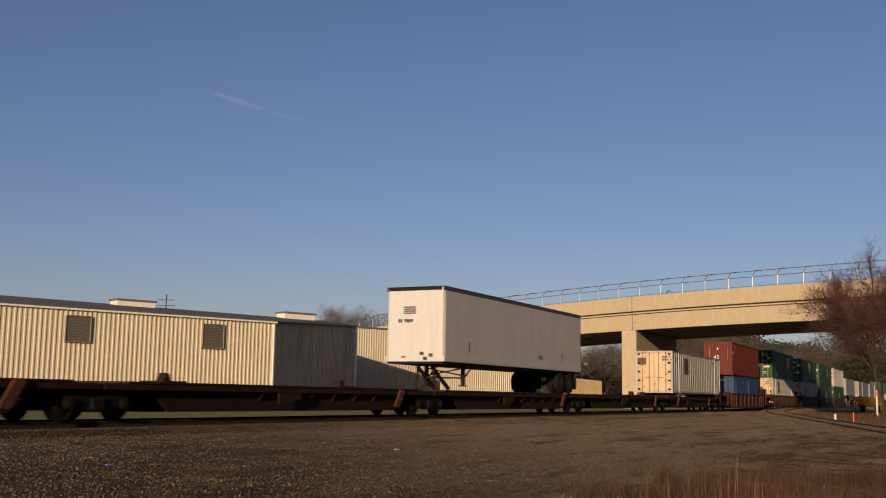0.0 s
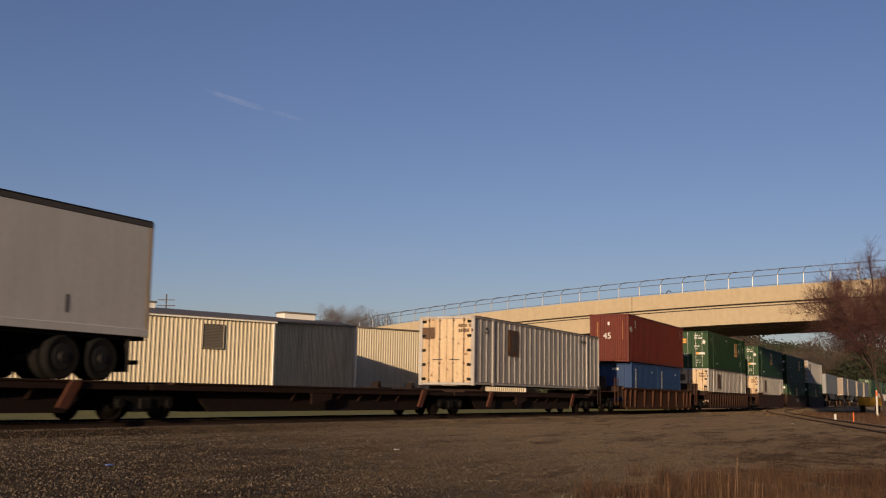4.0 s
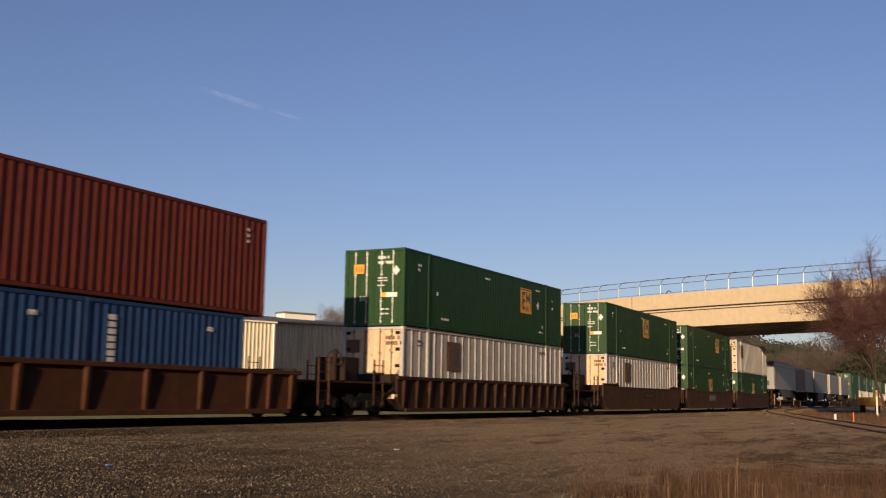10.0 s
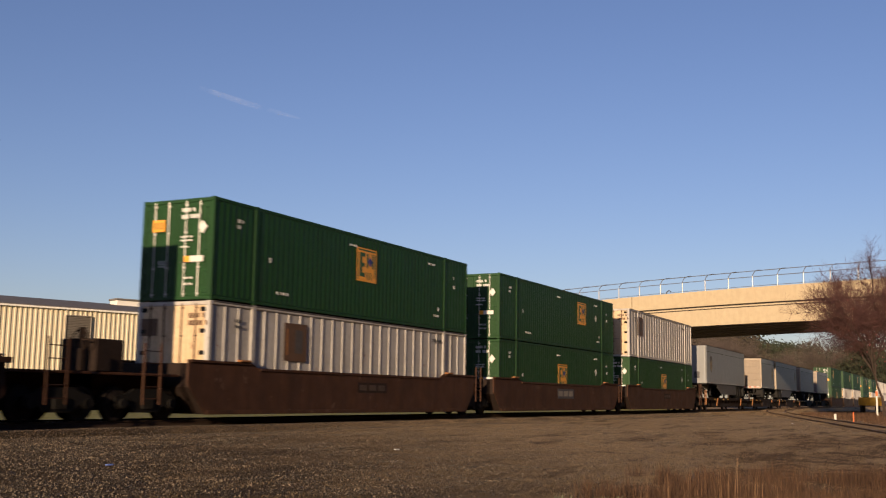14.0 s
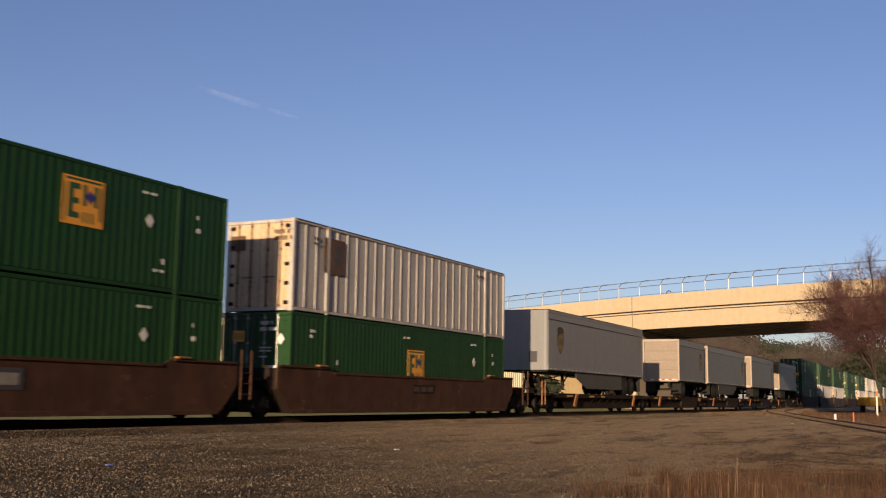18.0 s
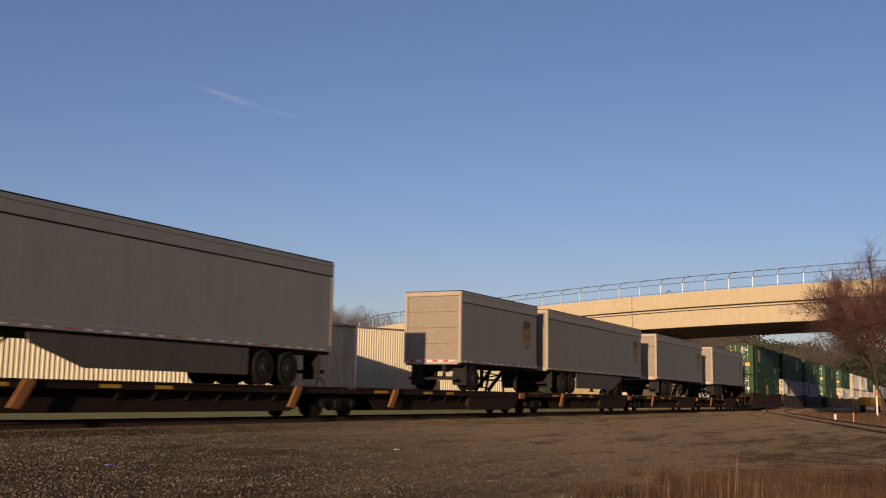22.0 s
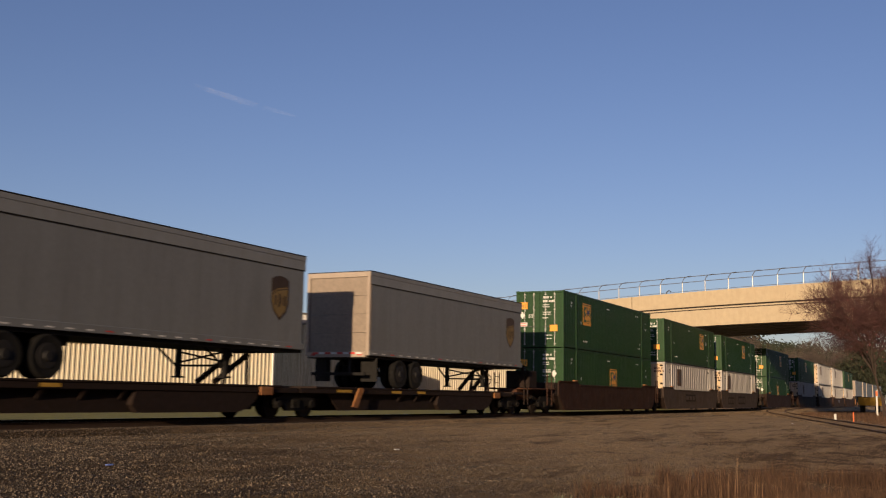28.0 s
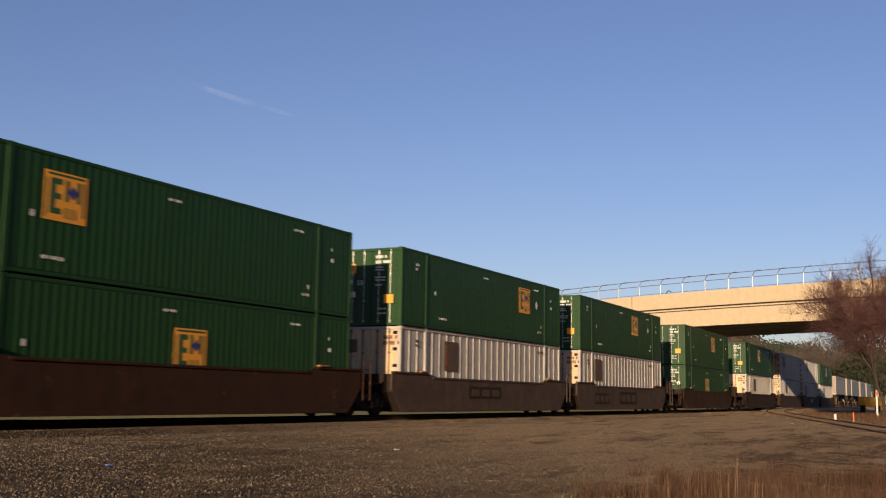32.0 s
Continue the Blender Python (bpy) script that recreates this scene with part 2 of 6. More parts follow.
MAT["leaf_pine"] = island_material("dark_pine_needles", (0.010, 0.016, 0.007), (0.034, 0.042, 0.016))
MAT["twig_far"] = island_material("bare_twigs", (0.06, 0.045, 0.036), (0.12, 0.09, 0.072))
MAT["bud"] = island_material("dull_red_buds", (0.09, 0.025, 0.024), (0.17, 0.05, 0.045))


# ================= mesh helpers =================
class Geo:
    """Collects vertices and faces of one mesh."""

    def __init__(self):
        self.v, self.f, self.m = [], [], []

    def add(self, verts, faces, mi=0):
        k = len(self.v)
        self.v.extend(tuple(p) for p in verts)
        for f in faces:
            self.f.append(tuple(i + k for i in f))
            self.m.append(mi)

    def box(self, x0, x1, y0, y1, z0, z1, c=0.0, mi=0):
        if c <= 0:
            self.add([(x, y, z) for z in (z0, z1) for y in (y0, y1) for x in (x0, x1)],
                     [(0, 2, 3, 1), (4, 5, 7, 6), (0, 1, 5, 4), (2, 6, 7, 3), (0, 4, 6, 2), (1, 3, 7, 5)], mi)
            return
        c = min(c, (x1 - x0) / 3, (y1 - y0) / 3, (z1 - z0) / 3)
        xs, ys, zs = (x0, x1), (y0, y1), (z0, z1)
        ix = {}
        vs = []
        for i in (0, 1):
            for j in (0, 1):
                for k in (0, 1):
                    p = (xs[i], ys[j], zs[k])
                    q = (xs[i] + c * (1 - 2 * i), ys[j] + c * (1 - 2 * j), zs[k] + c * (1 - 2 * k))
                    for a in (0, 1, 2):
                        ix[i, j, k, a] = len(vs)
                        vs.append(tuple(p[n] if n == a else q[n] for n in range(3)))
        fs = []
        for a in (0, 1, 2):
            b, d = [n for n in (0, 1, 2) if n != a]
            for s in (0, 1):
                def key(u, w, axis, s=s, a=a, b=b, d=d):
                    t = [0, 0, 0]
                    t[a], t[b], t[d] = s, u, w
                    return ix[t[0], t[1], t[2], axis]
                fs.append((key(0, 0, a), key(1, 0, a), key(1, 1, a), key(0, 1, a)))
                for u in (0, 1):
                    if a < b:
                        fs.append((key(u, 0, a), key(u, 1, a), key(u, 1, b), key(u, 0, b)))
                    if a < d:
                        fs.append((key(0, u, a), key(1, u, a), key(1, u, d), key(0, u, d)))
        for i in (0, 1):
            for j in (0, 1):
                for k in (0, 1):
                    fs.append((ix[i, j, k, 0], ix[i, j, k, 1], ix[i, j, k, 2]))
        self.add(vs, fs, mi)

    def prism(self, poly, axis, lo, hi, mi=0):
        """A closed outline in the two other axes (in x, y, z order), drawn out along axis."""
        n = len(poly)
        def place(p, h):
            t = list(p)
            t.insert("xyz".index(axis), h)
            return tuple(t)
        vs = [place(p, lo) for p in poly] + [place(p, hi) for p in poly]
        fs = [(i, (i + 1) % n, n + (i + 1) % n, n + i) for i in range(n)]
        fs += [tuple(range(n))[::-1], tuple(range(n, 2 * n))]
        self.add(vs, fs, mi)

    def tube(self, p, q, r, n=8, r2=None, mi=0, caps=True):
        p, q = Vector(p), Vector(q)
        w = (q - p).normalized()
        a = w.orthogonal().normalized()
        b = w.cross(a)
        r2 = r if r2 is None else r2
        ring = [(math.cos(6.28318 * i / n), math.sin(6.28318 * i / n)) for i in range(n)]
        vs = [p + (a * c + b * s) * r for c, s in ring] + [q + (a * c + b * s) * r2 for c, s in ring]
        fs = [(i, (i + 1) % n, n + (i + 1) % n, n + i) for i in range(n)]
        if caps:
            fs += [tuple(range(n))[::-1], tuple(range(n, 2 * n))]
        self.add(vs, fs, mi)

    def beam(self, p, q, w, h, mi=0):
        """A square bar from p to q, w wide and h high."""
        p, q = Vector(p), Vector(q)
        d = (q - p).normalized()
        side = d.cross(Vector((0, 0, 1)))
        side = side.normalized() if side.length > 1e-4 else Vector((0, 1, 0))
        up = side.cross(d)
        vs = [e + side * (w / 2 * a) + up * (h / 2 * b) for e in (p, q) for a, b in ((-1, -1), (1, -1), (1, 1), (-1, 1))]
        self.add(vs, [(0, 1, 2, 3), (7, 6, 5, 4), (0, 4, 5, 1), (1, 5, 6, 2), (2, 6, 7, 3), (3, 7, 4, 0)], mi)

    def mesh(self, name, mats, smooth=False):
        me = bpy.data.meshes.new(name)
        me.from_pydata(self.v, [], self.f)
        for m in mats:
            me.materials.append(m)
        if len(mats) > 1:
            me.polygons.foreach_set("material_index", self.m)
        bm = bmesh.new()
        bm.from_mesh(me)
        bmesh.ops.recalc_face_normals(bm, faces=bm.faces)
        bm.to_mesh(me)
        bm.free()
        if smooth:
            me.polygons.foreach_set("use_smooth", [True] * len(me.polygons))
        return me


MESHES = {}


def shared(key, name, build, *mats, smooth=False):
    """The mesh made once under this key."""
    if key not in MESHES:
        gm = Geo()
        build(gm)
        MESHES[key] = gm.mesh(name, [MAT[m] for m in mats], smooth)
    return MESHES[key]


def part(name, me, parent, at=(0, 0, 0), turn=0.0, label=""):
    ob = new(name, me)
    ob.parent = parent
    ob.location = at
    ob.rotation_euler = (0, 0, radians(turn))
    return tagged(ob, label)


def part_geo(name, build, mat, parent, at=(0, 0, 0), turn=0.0, label="", smooth=False):
    gm = Geo()
    build(gm)
    mats = mat if isinstance(mat, tuple) else (mat,)
    return part(name, gm.mesh(name, [MAT[m] for m in mats], smooth), parent, at, turn, label)


def single(name, build, mat, label, category="", kind="", group="", at=(0, 0, 0), smooth=False):
    gm = Geo()
    build(gm)
    mats = mat if isinstance(mat, tuple) else (mat,)
    ob = new(name, gm.mesh(name, [MAT[m] for m in mats], smooth))
    ob.location = at
    return tagged(ob, label, category, group, kind)


def base(name, at, label, category, group="", kind=""):
    ob = new(name)
    ob.empty_display_size = 0.3
    ob.location = at
    return tagged(ob, label, category, group, kind)


# ================= the moving train: book-keeping =================
TRACK_Y = 20.234
RAIL_TOP = -0.055
MOVERS = []          # (thing, place along the train, height)
AXLES = []           # wheelsets that roll


def travelled(t):
    u = t - 16.0
    return 8.7427 * u + 0.017995 * u * u - 0.000288 * u ** 3


def on_train(ob, x, z):
    ob.location = (x, TRACK_Y, z)
    MOVERS.append((ob, x, z))
    return ob


# ================= ground =================
def ease(v):
    v = min(1.0, max(0.0, v))
    return v * v * (3 - 2 * v)


def bend(x):
    """How far the main line leaves the straight, and its slope there."""
    if x < 40:
        return 0.0, 0.0
    if x < 80:
        return 0.025 * (x - 40) ** 2 / 80, 0.025 * (x - 40) / 40
    return 0.025 * (x - 60), 0.025


def siding_y(x):
    straight = 2.5 + 0.2427 * (x - 39.7)
    k = ease((x - 78) / 26.0)
    return (straight * (1 - k) + 15.7 * k if x < 104 else 15.7) + bend(x)[0] * k


def siding_z(x):
    """The siding's level: low in the yard, rising where it swings in beside the main line."""
    return -0.15 + 0.45 * ease((x - 74) / 36)


def ground_z(x, y):
    """The yard: nearly level along the tracks, falling gently towards the camera."""
    z = -0.36 - 0.50 * ease((15.0 - y) / 13.0) * ease((48.0 - x) / 36.0)
    if y > 25:
        z += 0.62 * ease((y - 25) / 20)
    far = math.hypot(x, y)
    k = 1.0 if far < 60 else max(0.0, 1 - (far - 60) / 80)
    z += k * (0.05 * noise.noise((x * 0.23, y * 0.23, 1.0)) + 0.03 * noise.noise((x * 0.9, y * 0.9, 5.0)) + 0.022 * noise.noise((x * 2.1, y * 2.4, 8.0)))
    if 20 < x < 90:
        near = ease((2.8 - abs(y - siding_y(x))) / 1.4)
        z = z * (1 - near) - 0.43 * near
    return z


def axis_marks(lo, hi, step, reach):
    a = list(np.arange(lo, hi + 0.001, step))
    g, up, dn = step, hi, lo
    while up < reach:
        g *= 1.35
        up, dn = up + g, dn - g
        a = [dn] + a + [up]
    return a


def build_ground(gm):
    xs, ys = axis_marks(4, 62, 0.25, 3500), axis_marks(-4, 34, 0.25, 3500)
    vs = [(x, y, ground_z(x, y)) for y in ys for x in xs]
    n = len(xs)
    gm.add(vs, [(j * n + i, j * n + i + 1, (j + 1) * n + i + 1, (j + 1) * n + i) for j in range(len(ys) - 1) for i in range(n - 1)])


single("ground", build_ground, "ground", "dusty brown gravel yard beside the railway tracks", kind="structure", smooth=True)


def scatter_stones(name, count, where, size, mat, label, seed):
    rnd = random.Random(seed)
    gm = Geo()
    made = 0
    while made < count:
        spot = where(rnd)
        if spot is None:
            continue
        x, y, z = spot
        s = size(rnd)
        a = rnd.random() * 6.28
        pts = []
        for sx, sy, sz in ((1, 0, 0), (-0.3, 0.9, 0), (-0.7, -0.8, 0), (0.1, 0.1, 0.8)):
            k = s * rnd.uniform(0.7, 1.25)
            px, py = sx * k, sy * k * 0.8
            pts.append((x + px * math.cos(a) - py * math.sin(a), y + px * math.sin(a) + py * math.cos(a), z - s * 0.1 + sz * k))
        gm.add(pts, [(0, 1, 3), (1, 2, 3), (2, 0, 3), (0, 2, 1)])
        made += 1
    me = bpy.data.meshes.new(name)
    me.from_pydata(gm.v, [], gm.f)
    me.materials.append(MAT[mat])
    return tagged(new(name, me), label, kind="stuff")


def yard_spot(r):
    y = r.uniform(2.5, 18.5)
    x = r.uniform(0.45 * y, 1.05 * y + 26)
    patch = 0.5 * noise.noise((x * 0.5, y * 0.8, 3.0)) + 0.85 - 0.025 * (x - 0.86 * y)
    return (x, y, ground_z(x, y)) if r.random() < patch else None


def near_spot(r):
    """The stonier part of the yard, between the track and the low corner."""
    y = r.uniform(7.0, 18.4)
    x = r.uniform(0.55 * y, 0.95 * y + 12)
    thick = 0.75 + 0.8 * noise.noise((x * 0.4, y * 0.9, 6.0)) - 0.05 * (x - 0.6 * y)
    return (x, y, ground_z(x, y)) if r.random() < thick else None


def ballast_spot(r):
    x = 8 + 70 * r.random() ** 1.6
    y = TRACK_Y - r.uniform(0.86, 3.6)
    z = max(ground_z(x, y), -0.222 - 0.30 * max(0.0, TRACK_Y - 1.55 - y))
    return (x, y, z)


scatter_stones("gravel", 120000, yard_spot, lambda r: 0.005 + 0.020 * r.random() ** 3.0, "stone", "loose grey and brown gravel stones", 4)
scatter_stones("coarse_gravel", 45000, near_spot, lambda r: 0.010 + 0.020 * r.random() ** 2.4, "stone", "coarser crushed stone near the track", 6)
scatter_stones("ballast_stones", 52000, ballast_spot, lambda r: r.uniform(0.010, 0.030), "ballast", "brown crushed stone ballast along the track", 5)


# ================= tracks =================
RAIL = ((-0.075, 0.0), (0.075, 0.0), (0.075, 0.015), (0.02, 0.035), (0.015, 0.12), (0.036, 0.135), (0.036, 0.165), (0.028, 0.172),
        (-0.028, 0.172), (-0.036, 0.165), (-0.036, 0.135), (-0.015, 0.12), (-0.02, 0.035), (-0.075, 0.015))


def rail_along(gm, path):
    """A rail of the usual section through the points of path."""
    n = len(RAIL)
    rings = []
    for i, p in enumerate(path):
        a, b = Vector(path[max(0, i - 1)]), Vector(path[min(len(path) - 1, i + 1)])
        d = (b - a).normalized()
        side = Vector((-d.y, d.x, 0)).normalized()
        rings.append([Vector(p) + side * u + Vector((0, 0, w)) for u, w in RAIL])
    k = len(gm.v)
    for r in rings:
        gm.v.extend(tuple(q) for q in r)
    for i in range(len(rings) - 1):
        for j in range(n):
            gm.f.append((k + i * n + j, k + i * n + (j + 1) % n, k + (i + 1) * n + (j + 1) % n, k + (i + 1) * n + j))
            gm.m.append(1 if j == 7 else 0)
    gm.f.append(tuple(range(k, k + n)))
    gm.m.append(0)
    gm.f.append(tuple(range(k + (len(rings) - 1) * n, k + len(rings) * n)))
    gm.m.append(0)


def ballast_bed(gm, mid, x0, x1, step, top, half, foot, level=lambda x: 0.0):
    xs = list(np.arange(x0, x1 + 0.01, step))
    ring = ((-half - 1.0, -foot), (-half, 0), (half, 0), (half + 1.0, -foot))
    for i, x in enumerate(xs):
        for u, w in ring:
            wob = 0.05 * noise.noise((x * 0.8, u * 2, 2.0))
            gm.v.append((x, mid(x) + u, top + w + wob + level(x)))
    for i in range(len(xs) - 1):
        for j in range(3):
            gm.f.append((i * 4 + j, (i + 1) * 4 + j, (i + 1) * 4 + j + 1, i * 4 + j + 1))
            gm.m.append(0)


main_track = base("railway_track", (0, TRACK_Y, 0), "straight main railway track bedded in brown gravel", "railway track", kind="structure")
part_geo("ballast", lambda gm: ballast_bed(gm, lambda x: TRACK_Y + bend(x)[0], -30, 420, 1.0, RAIL_TOP - 0.172, 1.55, 0.32), "ground", main_track, (0, -TRACK_Y, 0))
for s in (-0.752, 0.752):
    part_geo("rail", lambda gm: rail_along(gm, [(x, bend(x)[0] + s, RAIL_TOP - 0.172) for x in np.arange(-40, 421, 4)]), ("rail", "railtop"), main_track)
siding = base("railway_track", (0, 0, 0), "curved rusty siding track beside the yard", "railway track", kind="structure")
part_geo("ballast", lambda gm: ballast_bed(gm, siding_y, 30, 320, 1.0, -0.225, 1.3, 0.42, siding_z), "ground", siding)
for s in (-0.752, 0.752):
    part_geo("rail", lambda gm: rail_along(gm, [(x, siding_y(x) + s, -0.32 + siding_z(x)) for x in np.arange(30, 321, 1.5)]), ("siding_rail", "siding_rail"), siding)
def build_tie(gm):
    gm.box(-0.11, 0.11, -1.3, 1.3, -0.17, 0.0, 0.012)
tie_mesh = shared("tie", "tie", build_tie, "tie")
dusty_tie = shared("dusty_tie", "tie", build_tie, "tie_dusty")
rt = random.Random(8)
for i in range(150):
    part("tie", tie_mesh, main_track, (6 + i * 0.53, bend(6 + i * 0.53)[0] + rt.uniform(-0.04, 0.04), RAIL_TOP - 0.176 + rt.uniform(-0.02, 0.004)), rt.uniform(-1.2, 1.2))
for i in range(130):
    x = 32 + i * 0.56
    part("tie", dusty_tie, siding, (x, siding_y(x), -0.214 + siding_z(x) + rt.uniform(-0.012, 0.004)), -90 + 90 + math.degrees(math.atan(siding_y(x + 0.5) - siding_y(x - 0.5))) + rt.uniform(-1.5, 1.5))


# ================= warehouse =================
def ribbed_sheet(gm, length, z0, z1, pitch=0.305, depth=0.05, thick=0.06, slope=0.0):
    """Upright metal siding along +x, proud towards -y, its top rising by slope over its length."""
    out = []
    x = 0.0
    while x < length - 1e-6:
        for a, d in ((0.0, 0.0), (0.52, 0.0), (0.62, 1.0), (0.90, 1.0), (1.0, 0.0)):
            px = x + a * pitch
            if px <= length and (not out or px > out[-1][0] + 1e-6):
                out.append((px, -d * depth))
        x += pitch
    out.append((length, 0.0)) if out[-1][0] < length - 1e-6 else None
    n = len(out)
    vs = []
    for px, py in out:
        zt = z1 + slope * px / length
        vs += [(px, py, z0), (px, py, zt), (px, thick, z0), (px, thick, zt)]
    fs = []
    for i in range(n - 1):
        a, b = 4 * i, 4 * i + 4
        fs += [(a, b, b + 1, a + 1), (a + 2, a + 3, b + 3, b + 2), (a + 1, b + 1, b + 3, a + 3), (a, a + 2, b + 2, b)]
    fs += [(0, 1, 3, 2), (4 * n - 4, 4 * n - 2, 4 * n - 1, 4 * n - 3)]
    gm.add(vs, fs)


def wall_panels(parent, p, q, z0, z1, mat, slope=0.0, name="siding_panel", pitch=0.305, label=""):
    """Siding from p to q in sheets about 3 m wide."""
    d = Vector((q[0] - p[0], q[1] - p[1], 0))
    n = max(1, round(d.length / (pitch * 10)))
    w = d.length / n
    turn = math.degrees(math.atan2(d.y, d.x))
    for i in range(n):
        at = Vector((p[0], p[1], 0)) + d * (i / n)
        s = slope / n
        me_geo = lambda gm: ribbed_sheet(gm, w, z0, z1 + s * i, w / max(1, round(w / pitch)), slope=s)
        part_geo(name, me_geo, mat, parent, (at.x - parent.location.x, at.y - parent.location.y, -parent.location.z), turn, label)


WALL_DIR = Vector((0.9291, -0.3697, 0))
WALL_BACK = Vector((0.3697, 0.9291, 0))
CORNER = Vector((62.38, 45.61, 0))
INNER = Vector((80.8, 50.2, 0))
GZ = 0.15
warehouse = base("warehouse", (50, 50, GZ), "long cream metal-sided warehouse with a low grey roof", "warehouse")
left_end = CORNER - WALL_DIR * 44
wall_panels(warehouse, left_end, CORNER, GZ, 5.72, "siding")
wall_panels(warehouse, CORNER, INNER, GZ, 5.72, "siding_old", 0.95, label="stained unpainted metal siding")
WING = Vector((94.35, 58.6, 0))
wall2_end = WING + WALL_DIR * 12.35
wall_panels(warehouse, WING - WALL_DIR * 2.0, wall2_end, GZ, 7.66, "siding")


def world_part(name, build, mat, parent, label=""):
    """A part built in world coordinates."""
    return part_geo(name, build, mat, parent, -parent.location, 0.0, label)


def roof_slab(gm, corners, thick=0.14):
    n = len(corners)
    vs = [tuple(c) for c in corners] + [(c[0], c[1], c[2] - thick) for c in corners]
    gm.add(vs, [tuple(range(n)), tuple(range(n, 2 * n))[::-1]] + [(i, n + i, n + (i + 1) % n, (i + 1) % n) for i in range(n)])


def up(p, z):
    return (p[0], p[1], z)


r0, r1 = left_end - WALL_BACK * 0.18, CORNER - WALL_BACK * 0.18 + WALL_DIR * 0.15
b0, b1 = left_end + WALL_BACK * 9, CORNER + WALL_BACK * 9 + WALL_DIR * 12
world_part("roof", lambda gm: roof_slab(gm, [up(r0, 5.86), up(r1, 5.86), up(INNER + WALL_DIR * 0.2, 6.82), up(b1, 6.90), up(b0, 7.28)]), "roofing", warehouse, "weathered grey metal roof")
e2 = wall2_end + WALL_DIR * 0.2 - WALL_BACK * 0.2
w2 = WING - WALL_DIR * 2.0 - WALL_BACK * 0.2
world_part("roof", lambda gm: roof_slab(gm, [up(w2, 7.82), up(e2, 7.82), up(e2 + WALL_BACK * 12, 8.2), up(w2 + WALL_BACK * 12, 8.2)]), "roofing", warehouse)
rear = INNER + WALL_BACK * 11
world_part("roof", lambda gm: roof_slab(gm, [up(b0, 7.26), up(b1, 6.88), up(INNER + WALL_DIR * 0.2, 6.80), up(rear + WALL_DIR * 0.2, 6.80), up(left_end + WALL_BACK * 22, 6.80)]), "roofing", warehouse)
world_part("side_wall", lambda gm: gm.beam(up(INNER + WALL_BACK * 0.2, 3.4), up(rear, 3.4), 0.12, 6.5), "siding_old", warehouse)
world_part("corner_trim", lambda gm: gm.beam(up(CORNER - WALL_BACK * 0.05, GZ), up(CORNER - WALL_BACK * 0.05, 5.7), 0.14, 0.14), "trim", warehouse)
world_part("corner_trim", lambda gm: gm.beam(up(INNER - WALL_BACK * 0.1 - WALL_DIR * 0.02, GZ), up(INNER - WALL_BACK * 0.1 - WALL_DIR * 0.02, 6.68), 0.26, 0.26), "trim", warehouse)
world_part("corner_trim", lambda gm: gm.beam(up(wall2_end, GZ), up(wall2_end, 7.64), 0.16, 0.16), "trim", warehouse)
world_part("eave_gutter", lambda gm: gm.beam(up(r0, 5.76), up(r1, 5.76), 0.12, 0.10), "trim", warehouse)
back = [left_end + WALL_BACK * 22, wall2_end + WALL_BACK * 10]
world_part("back_wall", lambda gm: gm.beam(up(back[0], 3.0), up(back[1], 3.0), 0.15, 6.8), "siding_old", warehouse)
world_part("side_wall", lambda gm: gm.beam(up(wall2_end + WALL_BACK * 0.2, 3.6), up(back[1], 3.6), 0.12, 7.6), "siding", warehouse)


def louvre(along):
    """A square louvred vent in the long wall."""
    at = CORNER + WALL_DIR * along - WALL_BACK * 0.125
    turn = math.degrees(math.atan2(WALL_DIR.y, WALL_DIR.x))
    def frame_geo(gm):
        for z0, z1 in ((0, 0.07), (1.63, 1.70)):
            gm.box(0, 1.68, -0.07, 0.06, z0, z1, 0.01)
        for x0, x1 in ((0, 0.07), (1.61, 1.68)):
            gm.box(x0, x1, -0.07, 0.06, 0.07, 1.63, 0.01)
    fr = part_geo("louvre_vent", frame_geo, "louver", warehouse, at - warehouse.location + Vector((0, 0, 3.68)), turn, "grey louvred wall vent")
    blade = shared("blade", "blade", lambda gm: gm.prism([(-0.05, 0.0), (-0.042, 0.0), (0.05, 0.095), (0.042, 0.095)], "x", 0.07, 1.61), "louver")
    for i in range(15):
        part("blade", blade, fr, (0, 0, 0.07 + i * 0.103))
    part_geo("backing", lambda gm: gm.box(0.05, 1.63, 0.05, 0.07, 0.05, 1.65), "black", fr)


louvre(-15.25)
louvre(-5.75)


def roof_vent(p, q, z0, z1):
    ob = base("roof_vent", up(p, z0), "white boxed ridge vent on the warehouse roof", "roof vent", "roof vents")
    d = q - p
    turn = math.degrees(math.atan2(d.y, d.x))
    part_geo("housing", lambda gm: gm.box(0, d.length, -0.6, 0.6, -0.6, z1 - z0 - 0.13, 0.02), "trim", ob, turn=turn)
    part_geo("cap", lambda gm: gm.box(-0.08, d.length + 0.08, -0.7, 0.7, z1 - z0 - 0.13, z1 - z0, 0.02), "roofing", ob, turn=turn)


v0 = CORNER + WALL_BACK * 8
roof_vent(v0 - WALL_DIR * 8.6, v0 - WALL_DIR * 5.6, 6.85, 7.34)
roof_vent(v0 + WALL_DIR * 5.6, v0 + WALL_DIR * 8.6, 6.85, 7.30)

CAM_F, CAM_R = Vector((0.8895, 0.4570, 0)), Vector((0.4570, -0.8895, 0))       # the view's level axes
MAT["tan_wall"] = surface("tan_rendered_wall", (0.43, 0.33, 0.18), 0.85, vary=0.15, grain=2.0, dirt=(0.26, 0.19, 0.10), dirt_amount=0.5)
